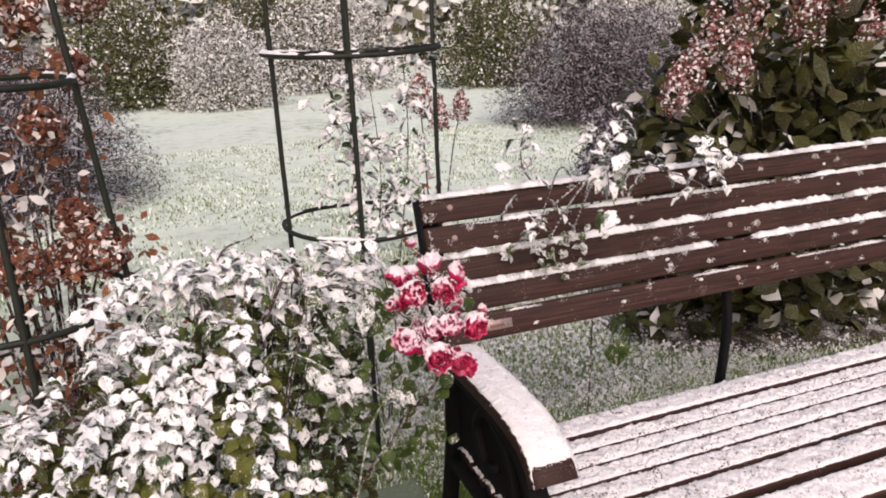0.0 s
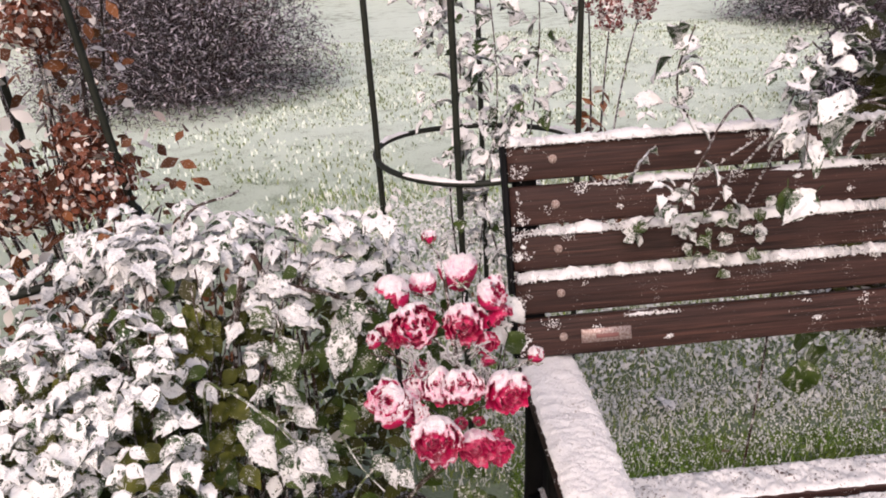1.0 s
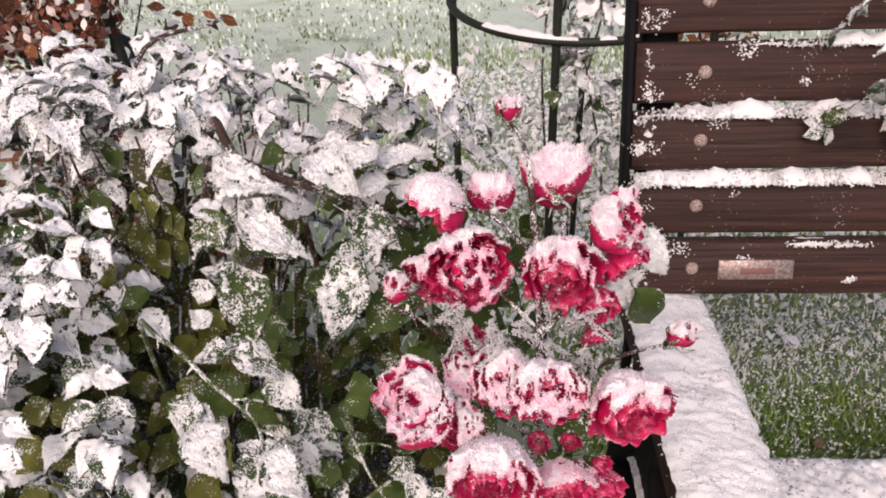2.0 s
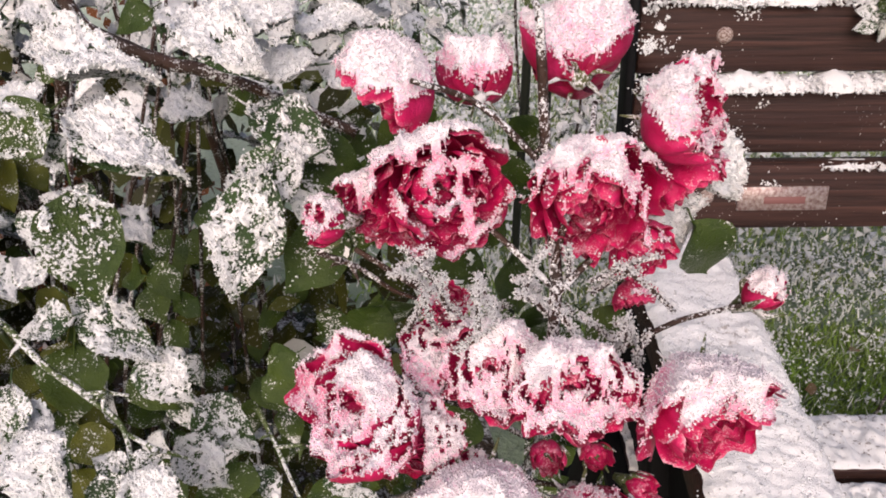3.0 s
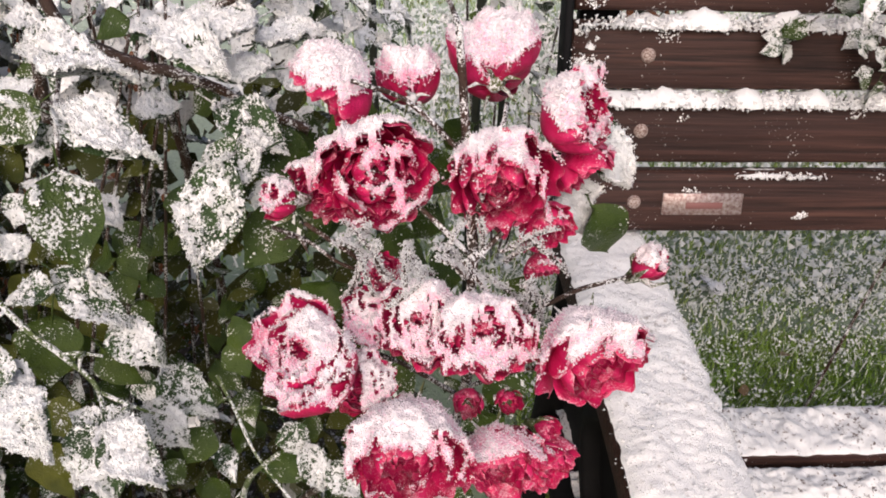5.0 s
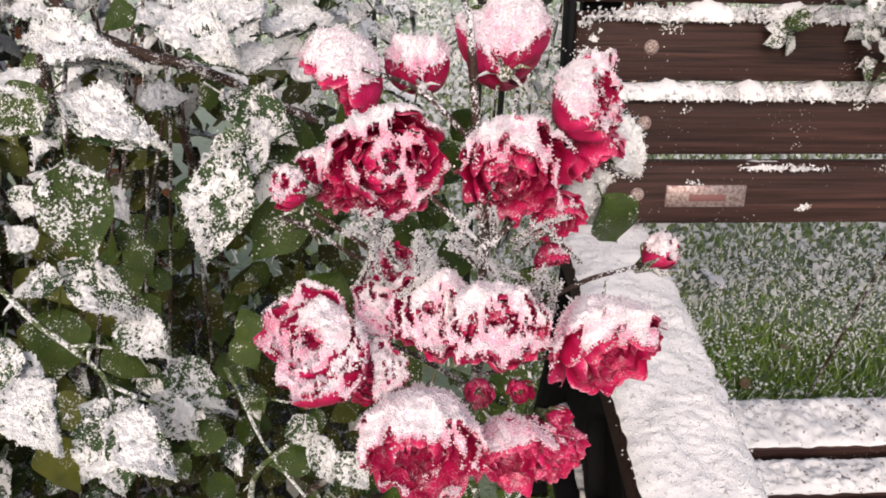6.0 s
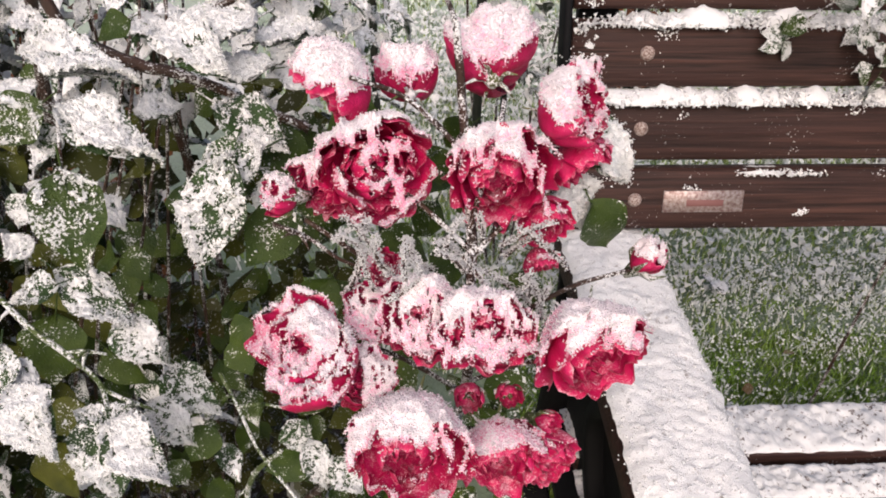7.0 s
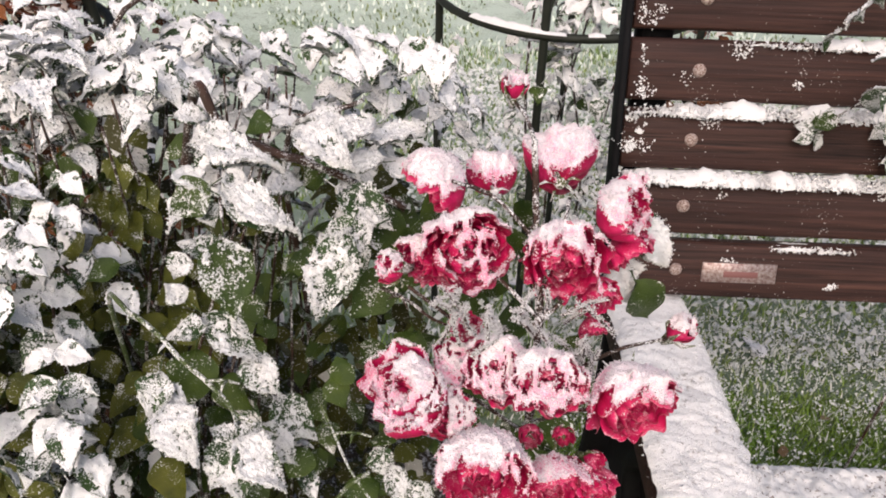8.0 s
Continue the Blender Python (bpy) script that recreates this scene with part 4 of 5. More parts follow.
def settle(owner, tree, first, last, at, R, seed, amount, step=0.0010, far=1.35):
    """Snow that has fallen on one flower: a sheet that bridges the folds of the upper petals and thins out down the sides, with loose grains on it."""
    rr = random.Random(seed * 7 + 1)
    fall = Vector((0.05, 0.26, -1.0)).normalized()
    ax = Vector((1, 0, 0))
    ay = fall.cross(ax).normalized()
    ax = ay.cross(fall).normalized()
    n = int(2 * R * far / step) + 1
    height = np.full((n, n), -1.0)
    for i in range(n):
        for k in range(n):
            o = at + ax * (i * step - R * far) + ay * (k * step - R * far)
            hit, nrm, idx, dist = tree.ray_cast(o - fall * 0.4, fall)
            if hit is not None and first <= idx < last:
                height[i, k] = 0.4 - dist
    solid = height > -0.5
    full = np.where(solid, height, np.nan)
    for turn in range(12):
        pad = np.pad(full, 1, constant_values=np.nan)
        ring = np.stack([pad[a:a + n, b:b + n] for a in range(3) for b in range(3)])
        has = np.isfinite(ring)
        mean = np.where(has.any(0), np.where(has, ring, 0).sum(0) / np.maximum(1, has.sum(0)), np.nan)
        full = np.where(solid, np.maximum(full, mean - 0.00003) if turn < 8 else 0.5 * full + 0.5 * mean, np.nan)
    gx, gy = np.gradient(full, step)
    steep = np.nan_to_num(np.hypot(gx, gy), nan=3.0)
    spots = {}
    for i, k in zip(*np.nonzero(solid)):
        p = at + ax * (i * step - R * far) + ay * (k * step - R * far) - fall * height[i, k]
        q = p + Vector((seed * 0.37, 0, 0))
        want = amount * 0.95 + 0.15 - 0.42 * min(2.5, steep[i, k]) + 0.46 * noise.noise(q * 42) + 0.40 * noise.noise(q * 120) + 0.26 * noise.noise(q * 330) + 0.60 * (p.z - at.z) / R
        if want <= 0.0:
            if rr.random() < 0.10 + 0.25 * amount:
                spots[(i, k)] = (p - fall * 0.0003, 0.15, False)
            continue
        w = min(1.0, want * 0.72)
        if full[i, k] - height[i, k] > 0.0080:
            continue
        base = height[i, k] + max(0.0, full[i, k] - height[i, k]) * min(1.0, want * 7)
        lift = 0.0003 + (0.25 + 0.75 * w) * (0.0026 + 0.0020 * noise.noise(q * 130) + 0.0014 * noise.noise(q * 380) + 0.0007 * noise.noise(q * 900)) * (0.6 + 0.6 * amount)
        spots[(i, k)] = (p - fall * (base - height[i, k] + max(0.0003, lift)), w, True)
    g = Geo()
    order = {c: j for j, c in enumerate(c for c in spots if spots[c][2])}
    verts = [spots[c][0] for c in order]
    thick = [(0.0, spots[c][1]) for c in order]
    faces = []
    for (i, k), j in order.items():
        ids = [order.get(c) for c in ((i, k), (i + 1, k), (i + 1, k + 1), (i, k + 1))]
        if None in ids:
            continue
        ps = [verts[t] for t in ids]
        if max((ps[0] - ps[2]).length, (ps[1] - ps[3]).length) < step * 7.0:
            faces.append(ids)
    if not faces:
        return
    g.add(verts, faces, 0, thick)
    rough_, edgy, loose = [], [], []
    for c, (p, w, solid) in spots.items():
        if solid:
            for _ in range(3 if w < 0.6 else 2):
                (edgy if w < 0.5 else rough_).append(p + Vector((rr.gauss(0, .0005), rr.gauss(0, .0005), rr.gauss(0.0001, .0003))))
        else:
            loose.append(p)
    grains(g, rough_, 0.00050, rr, 0, 1.0)
    grains(g, edgy, 0.00050, rr, 0, 0.72)
    grains(g, loose, 0.00034, rr, 0, 0.45)
    bush_part("snow_cap", g, rose_snow, "pinkish white snow crust", owner).matrix_parent_inverse = Matrix.Identity(4)


rose((0.358, 1.340, 1.014), 0.0245, (-0.55, -0.30, -0.60), 1, 1.1, "red rose half hidden by snow, seen from its sepals", open_=0.3)
rose((0.449, 1.374, 1.018), 0.0285, (0.10, 0.80, 0.30), 2, 0.95, "red rose under a thick snow cap", open_=0.3)
rose((0.400, 1.365, 1.009), 0.0205, (-0.05, 0.75, 0.35), 3, 1.1, "pale pink rose under snow", open_=0.3)
rose((0.384, 1.303, 0.983), 0.0305, (0.25, -0.9, 0.25), 4, 1.0, "open red rose with snow on its upper petals")
rose((0.353, 1.315, 0.964), 0.0195, (-0.5, -0.8, 0.0), 5, 1.0, "red rose with rimed petals")
rose((0.444, 1.293, 0.982), 0.0305, (0.0, -1.0, -0.10), 6, 0.95, "open red rose showing its ruffled heart, snow on top")
rose((0.484, 1.310, 1.014), 0.0240, (0.65, -0.45, 0.35), 7, 1.1, "red rose under pinkish snow", open_=0.3)
rose((0.493, 1.314, 0.980), 0.0185, (0.4, -0.5, -0.5), 8, 0.2, "drooping red rose almost free of snow")
rose((0.473, 1.302, 0.948), 0.0195, (0.35, -0.8, -0.25), 9, 0.25, "small red rose almost free of snow")
rose((0.474, 1.303, 0.921), 0.0125, (0.2, -0.7, -0.6), 10, 0.2, "small red rose tucked below the others")
rose((0.346, 1.246, 0.911), 0.0305, (-0.45, -0.5, 0.6), 11, 1.15, "red rose nearly covered by snow grains")
rose((0.383, 1.279, 0.910), 0.0185, (0.0, -0.4, 0.5), 12, 1.2, "small red rose under snow")
rose((0.405, 1.255, 0.922), 0.0245, (-0.1, -0.65, 0.3), 13, 1.3, "red rose under a thick snow cap")
rose((0.435, 1.237, 0.931), 0.0245, (0.05, -0.7, 0.3), 14, 1.25, "red rose under a thick snow cap")
rose((0.492, 1.231, 0.920), 0.0310, (0.2, -0.9, -0.15), 15, 1.0, "large red rose, snow on top and dark red below")
rose((0.397, 1.207, 0.880), 0.0350, (-0.1, -0.85, 0.0), 16, 1.1, "large red rose with a snow-covered crown")
rose((0.447, 1.223, 0.851), 0.0270, (0.1, -0.85, -0.1), 17, 0.12, "dark red rose dusted with rime")
rose((0.479, 1.239, 0.828), 0.0212, (0.4, -0.8, -0.1), 18, 0.05, "dark red rose dusted with rime")
rose((0.374, 1.245, 0.893), 0.0175, (-0.1, -0.5, 0.6), 19, 1.6, "small red rose buried in snow")
rose((0.392, 1.235, 0.874), 0.0150, (0.1, -0.4, 0.7), 20, 1.7, "small red rose buried in snow")
rose((0.384, 1.292, 0.930), 0.0120, (0.2, -0.6, 0.4), 21, 0.7, "small red rose among rimed stalks")


def bud(at, R, up, seed, name="rosebud", snow_amount=0.8, mat=None):
    """A closed bud on its sepals."""
    g = Geo()
    rr = random.Random(seed)
    u = Vector(up).normalized()
    q = u.to_track_quat('Z', 'Y').to_matrix()
    for i in range(10):
        petal_patch(g, R, 0.04 + 0.55 * i / 9, i * 2.39996 + rr.uniform(-0.3, 0.3), rr, 0.25)
    moved(g, Matrix.Translation(at) @ q.to_4x4() @ Matrix.Diagonal((1, 1, 1.12, 1)))
    b = bush_part(name, g, petal)
    FLOWERS.append((b, g, Vector(at), R * 1.15, seed, snow_amount))
    g = Geo()
    tube(g, [Vector(at) - u * R * 1.75, Vector(at) - u * R * 1.2, Vector(at) - u * R * 0.8], R * 0.22, R * 0.55, 8)
    for k in range(5):
        a = k * 1.2566 + 0.3
        d = q @ Vector((math.cos(a), math.sin(a), 0))
        tube(g, [Vector(at) - u * R * 1.0, Vector(at) + d * R * 0.9 - u * R * 0.5, Vector(at) + d * R * 1.15 + u * R * 0.3], R * 0.28, R * 0.03, 5)
    bush_part("calyx", g, sepal_mat, "green sepals", b).matrix_parent_inverse = Matrix.Identity(4)
    return b


bud((0.332, 1.301, 0.969), 0.0112, (-0.55, -0.4, 0.25), 31, "rosebud", 1.25)
bud((0.538, 1.306, 0.922), 0.0115, (0.45, -0.2, 0.6), 32, "rosebud", 1.7)
bud((0.412, 1.388, 1.066), 0.010, (0.0, -0.1, 1.0), 33, "rosebud", 1.6)
bud((0.431, 1.252, 0.868), 0.0095, (0.0, -0.7, 0.3), 34, "rosebud", 0.35)
bud((0.454, 1.252, 0.869), 0.0080, (0.1, -0.7, 0.3), 35, "rosebud", 0.5)
bud((0.476, 1.246, 0.852), 0.0080, (0.6, -0.5, 0.1), 36, "rosebud", 0.3)

# the snow lies on what the flowers above leave open
co, polys, spans = [], [], []
for flower, g, at, R, seed, amount in FLOWERS:
    spans.append((len(polys), len(polys) + len(g.f)))
    polys.extend([tuple(i + len(co) for i in f) for f in g.f])
    co.extend(g.v)
tree = BVHTree.FromPolygons(co, polys)
for (flower, g, at, R, seed, amount), (first, last) in zip(FLOWERS, spans):
    settle(flower, tree, first, last, at, R, seed, amount)

# rimed tangle of stalks and small leaves between the flowers
rnd = random.Random(12)
for k in range(30):
    c = Vector((0.425 + rnd.uniform(-0.055, 0.05), 1.272 + rnd.uniform(-0.015, 0.02), 0.945 + rnd.uniform(-0.025, 0.02)))
    g = Geo()
    d = Vector((rnd.uniform(-0.7, 0.7), rnd.uniform(-0.4, 0.4), rnd.uniform(0.3, 1.0))).normalized()
    r = rnd.uniform(0.008, 0.017)
    pts = curve_pts((c - d * r, c + Vector((rnd.uniform(-.003, .003), 0, rnd.uniform(-.003, .003))), c + d * r), 8)
    tube(g, pts, 0.0012, 0.0008, 5)
    grains(g, [p + Vector((rnd.gauss(0, .0012), rnd.gauss(0, .0012), abs(rnd.gauss(0, .0013)))) for p in pts for _ in range(20)], 0.00050, rnd, 1)
    bush_part("stalk", g, [stem_mat, snow], "rime-covered flower stalk")

# leaves seen close up
near_leaf((0.217, 1.321, 0.974), (0.19, -0.60, -0.78), (0.2, -1, 0.3), 'G', 0, 1.20, 0.89)
near_leaf((0.215, 1.342, 0.994), (0.91, -0.37, -0.17), (0, -0.35, 1), 'S', 0, 1.24, 0.62)
near_leaf((0.299, 1.353, 0.964), (-0.34, -0.55, -0.76), (-0.2, -0.8, 0.5), 'P', 0, 1.45, 0.77)
near_leaf((0.316, 1.359, 0.965), (-0.90, -0.22, -0.38), (0, -0.5, 0.8), 'P', 1, 1.17, 0.77)
near_leaf((0.287, 1.380, 0.984), (0.86, -0.34, -0.38), (0.2, -0.5, 0.8), 'P', 2, 1.06, 0.81)
near_leaf((0.203, 1.352, 0.998), (-0.82, -0.31, -0.49), (-0.2, -0.8, 0.4), 'G', 2, 0.78, 1.13)
near_leaf((0.195, 1.353, 0.984), (0.44, -0.56, -0.70), (0, -0.6, 0.8), 'P', 0, 0.41, 1.24)
near_leaf((0.215, 1.387, 1.017), (-1.00, 0.05, -0.03), (0, -0.6, 0.8), 'P', 1, 0.85, 0.93)
near_leaf((0.195, 1.377, 1.009), (0.96, -0.28, 0.07), (0, -0.25, 1), 'S', 1, 1.23, 0.59)
near_leaf((0.179, 1.367, 1.002), (0.67, -0.70, -0.27), (0, -0.4, 1), 'S', 2, 0.50, 1.35)
near_leaf((0.259, 1.390, 1.024), (0.82, -0.56, -0.12), (0, -0.35, 1), 'S', 3, 1.09, 0.86)
near_leaf((0.314, 1.400, 1.028), (-0.88, -0.38, -0.27), (0.1, -0.3, 1), 'S', 0, 0.96, 0.92)
near_leaf((0.320, 1.400, 0.997), (-0.97, -0.22, 0.04), (0, -0.3, 1), 'S', 1, 0.71, 0.91)
near_leaf((0.309, 1.418, 1.006), (0.97, 0.10, 0.22), (0, -0.3, 1), 'S', 2, 0.84, 1.01)
near_leaf((0.281, 1.446, 1.010), (-0.99, 0.11, 0.05), (0, -0.2, 1), 'S', 3, 0.71, 0.97)
near_leaf((0.230, 1.431, 1.016), (-0.90, -0.23, -0.38), (0.2, -0.6, 0.7), 'G', 1, 0.53, 1.06)
near_leaf((0.194, 1.319, 0.898), (-0.96, -0.12, -0.24), (0, -0.4, 1), 'P', 2, 0.68, 0.94)
near_leaf((0.190, 1.332, 0.897), (0.81, -0.39, -0.44), (0.1, -0.6, 0.7), 'P', 0, 1.15, 0.69)
near_leaf((0.217, 1.328, 0.862), (0.70, -0.46, -0.55), (0.2, -0.8, 0.5), 'P', 1, 0.84, 0.98)
near_leaf((0.174, 1.340, 0.857), (-0.08, -0.60, -0.80), (0.2, -1, 0.2), 'G', 1, 1.04, 1.05)
near_leaf((0.171, 1.280, 0.854), (0.55, -0.73, -0.41), (-0.1, -0.5, 0.8), 'S', 3, 1.03, 1.03)
near_leaf((0.164, 1.295, 0.873), (-0.17, -0.59, -0.79), (0, -0.7, 0.6), 'P', 2, 0.78, 1.03)
near_leaf((0.225, 1.268, 0.833), (-0.58, -0.47, -0.67), (-0.2, -0.6, 0.7), 'P', 1, 0.91, 1.04)
near_leaf((0.225, 1.268, 0.833), (0.73, -0.66, -0.16), (0.2, -0.6, 0.7), 'S', 0, 1.06, 0.87)
near_leaf((0.224, 1.267, 0.832), (0.08, -0.60, -0.79), (0, -0.7, 0.7), 'P', 0, 0.92, 0.89)
near_leaf((0.221, 1.273, 0.831), (-0.96, 0.21, 0.19), (-0.1, -0.5, 0.8), 'P', 2, 0.48, 0.95)
near_leaf((0.221, 1.274, 0.833), (0.96, 0.13, 0.25), (0.1, -0.5, 0.8), 'P', 0, 0.34, 1.20)
near_leaf((0.223, 1.324, 0.792), (0.70, -0.46, -0.55), (0.1, -0.6, 0.7), 'P', 1, 0.91, 0.92)
near_leaf((0.228, 1.352, 0.795), (0.74, -0.44, -0.51), (0.1, -0.7, 0.6), 'P', 2, 1.06, 0.88)
near_leaf((0.162, 1.295, 0.855), (0.79, -0.59, -0.15), (0, -0.4, 0.9), 'S', 1, 0.62, 0.87)
near_leaf((0.183, 1.420, 0.830), (0.41, -0.57, -0.71), (0, -0.9, 0.3), 'G', 3, 0.60, 1.16)
near_leaf((0.218, 1.414, 0.826), (-0.83, -0.29, -0.47), (0.2, -0.8, 0.4), 'G', 1, 0.45, 1.54)
near_leaf((0.194, 1.413, 0.806), (0.57, -0.52, -0.64), (-0.2, -0.9, 0.3), 'G', 3, 0.52, 1.14)
near_leaf((0.296, 1.353, 0.835), (-0.81, -0.32, -0.49), (-0.2, -0.8, 0.4), 'G', 1, 0.52, 1.43)
near_leaf((0.196, 1.337, 0.755), (0.52, -0.53, -0.66), (0, -0.9, 0.3), 'G', 3, 0.76, 1.18)
near_leaf((0.256, 1.334, 0.756), (-0.45, -0.52, -0.73), (0, -0.9, 0.3), 'G', 1, 0.72, 1.09)
near_leaf((0.275, 1.362, 0.812), (0.44, -0.56, -0.70), (0, -0.9, 0.3), 'G', 3, 0.62, 1.06)
near_leaf((0.252, 1.379, 0.903), (0.20, 0.58, 0.79), (0, -0.9, 0.3), 'G', 1, 0.55, 1.09)
near_leaf((0.277, 1.386, 1.005), (-0.31, 0.59, 0.75), (0, -0.8, 0.5), 'G', 3, 0.20, 1.98)
near_leaf((0.317, 1.311, 0.784), (0.52, -0.54, -0.67), (0.1, -0.8, 0.4), 'P', 2, 0.58, 1.09)
near_leaf((0.333, 1.296, 0.783), (0.28, -0.59, -0.76), (0.1, -0.8, 0.4), 'P', 1, 0.77, 0.73)
near_leaf((0.348, 1.288, 0.774), (0.61, -0.50, -0.61), (0.2, -0.8, 0.4), 'P', 0, 0.66, 0.94)
near_leaf((0.168, 1.369, 0.928), (-0.45, -0.52, -0.73), (0, -0.7, 0.6), 'P', 1, 0.46, 1.45)
near_leaf((0.187, 1.391, 0.914), (-0.96, 0.20, 0.18), (0, -0.4, 0.9), 'P', 2, 0.83, 0.85)
near_leaf((0.172, 1.339, 0.904), (-0.60, 0.06, 0.80), (0, -0.4, 0.9), 'S', 2, 0.39, 1.41)
near_leaf((0.214, 1.446, 0.945), (0.96, 0.14, 0.26), (0, -0.2, 1), 'S', 3, 0.64, 1.33)
near_leaf((0.176, 1.425, 0.884), (0.81, -0.55, -0.20), (0, -0.2, 1), 'S', 1, 0.66, 1.15)
near_leaf((0.198, 1.518, 0.979), (0.97, -0.18, -0.15), (0, -0.2, 1), 'S', 2, 0.76, 1.21)
near_leaf((0.337, 1.417, 0.977), (-0.83, 0.37, 0.42), (0, -0.3, 1), 'S', 0, 0.51, 1.35)
near_leaf((0.146, 1.452, 1.006), (1.00, -0.00, 0.08), (0, -0.3, 1), 'S', 3, 0.50, 1.58)
near_leaf((0.505, 1.33, 0.945), (0.5, 0.0, -0.9), (0.2, -0.9, 0.4), 'G', 1, 0.9, 1.0)
near_leaf((0.5, 1.345, 0.99), (0.55, -0.1, -0.75), (0.2, -0.7, 0.7), 'S', 2, 0.95, 1.0)
near_leaf((0.49, 1.34, 0.96), (0.35, -0.1, -0.9), (0.2, -0.9, 0.5), 'S', 1, 0.85, 1.0)
near_leaf((0.35, 1.345, 0.88), (-0.4, -0.2, -0.7), (0.0, -0.9, 0.4), 'G', 1, 0.8, 1.0)
near_leaf((0.455, 1.31, 0.905), (0.6, -0.2, -0.4), (0.1, -0.9, 0.4), 'G', 1, 0.7, 1.0)


def bush_top(x, y):
    """Height of the bush's outer leaves over a place."""
    z = 1.05 - 0.95 * max(0.0, 1.50 - y) - 0.6 * max(0.0, y - 1.62)
    return z - 0.60 * max(0.0, -0.02 - x) - 0.25 * max(0.0, x - 0.25)


def spray(rnd_, at, d, size, place_leaf):
    """A rose leaf: a thin stalk with one end leaflet and two pairs along it."""
    d = Vector(d).normalized()
    side = d.cross(Vector((0, 0, 1))).normalized()
    nrm = (side.cross(d)).normalized() + Vector((rnd_.gauss(0, .2), -0.05 + rnd_.gauss(0, .2), 0.2))
    pts = [Vector(at) + d * (k * 0.028 * size) - Vector((0, 0, 0.004 * k * k * size)) for k in range(4)]
    place_leaf(pts[3], d - Vector((0, 0, 0.3)), nrm, size)
    for k, s in ((1, 0.72), (2, 0.9)):
        for sg in (-1, 1):
            place_leaf(pts[k], side * sg + d * 0.45 - Vector((0, 0, rnd_.uniform(0.0, 0.40))), nrm + side * sg * -0.25 + Vector((rnd_.gauss(0, .2), rnd_.gauss(0, .2), 0)), size * s * rnd_.uniform(0.85, 1.1))


def joined(g, me, at, along, normal, size, slot=None):
    """Adds a copy of a leaf's mesh to g."""
    y = Vector(along).normalized()
    z = Vector(normal)
    z = (z - y * z.dot(y)).normalized()
    x = y.cross(z)
    m = np.array([x, y, z]).T * size
    co = np.empty(len(me.vertices) * 3)
    me.vertices.foreach_get("co", co)
    co = co.reshape(-1, 3) @ m.T + np.array(at)
    n = len(g.v)
    g.v.extend(map(tuple, co))
    g.uv.extend([(0.0, 0.0)] * len(co))
    for p in me.polygons:
        g.f.append(tuple(i + n for i in p.vertices))
        g.mi.append(p.material_index if slot is None or p.material_index else slot)


rnd = random.Random(21)


def bush_spot(r_):
    while True:
        x, y = r_.uniform(-0.52, 0.36), r_.uniform(1.20, 1.74)
        if x > 0.22 and y < 1.40:
            continue
        deep = r_.random() ** 2.0
        z = bush_top(x, y) + 0.06 * noise.noise(Vector((x * 9, y * 9, 4))) - deep * 0.22
        if y < 1.42 and x > 0.10 and r_.random() < 0.72:
            continue
        a = r_.uniform(0, 2 * math.pi)
        return Vector((x, y, z)), Vector((math.cos(a), math.sin(a) - 0.45, -0.25 + r_.uniform(-0.4, 0.25))), deep


for _ in range(52):
    at, d, deep = bush_spot(rnd)
    if at.x > 0.06 and at.y < 1.50:
        continue
    spray(rnd, at, d, rnd.uniform(0.6, 0.95), lambda p, al, nr, s: put_leaf(bush, rnd.choice(LOADED if deep < 0.35 and rnd.random() < 0.6 else LEAVES if deep < 0.55 else GREENS), p, al, nr, s))
# thick snow pads on the leaves over the arching cane
for k in range(18):
    put_leaf(bush, rnd.choice(LOADED), (rnd.uniform(0.08, 0.36), rnd.uniform(1.50, 1.62), rnd.uniform(1.01, 1.05)), (rnd.uniform(-0.6, 1), rnd.uniform(-1, 0.2), rnd.uniform(-0.45, -0.05)), (rnd.gauss(0, .2), -0.15 + rnd.gauss(0, .2), 1), rnd.uniform(0.7, 1.0))
# dark leaves behind the flowers
for k in range(46):
    put_leaf(bush, rnd.choice(GREENS), (rnd.uniform(0.30, 0.49), rnd.uniform(1.36, 1.46), rnd.uniform(0.55, 0.97)), (rnd.uniform(-1, 1), rnd.uniform(-0.4, 0.3), rnd.uniform(-1, -0.2)), (rnd.gauss(0, .4), -0.9, 0.5), rnd.uniform(0.7, 1.0))
g = Geo()
for _ in range(16):
    at = Vector((rnd.uniform(-0.34, 0.06), rnd.uniform(1.23, 1.34), rnd.uniform(0.60, 0.84)))
    spray(rnd, at, (rnd.uniform(-0.8, 0.8), -0.5, rnd.uniform(-0.7, -0.1)), rnd.uniform(0.7, 1.0), lambda p, al, nr, s: joined(g, rnd.choice(LOADED[:2] + LEAVES + GREENS[:2]), p, al, nr, s))
for _ in range(14):
    at = Vector((rnd.uniform(-0.06, 0.20), rnd.uniform(1.34, 1.50), rnd.uniform(0.62, 0.78)))
    spray(rnd, at, (rnd.uniform(-0.9, 0.9), -0.4, rnd.uniform(-0.8, 0.0)), rnd.uniform(0.75, 1.1), lambda p, al, nr, s: joined(g, rnd.choice((LEAVES[0], LEAVES[1], LEAVES[3], LEAVES[4], LEAVES[6], GREENS[0], GREENS[2])), p, al, nr, s))
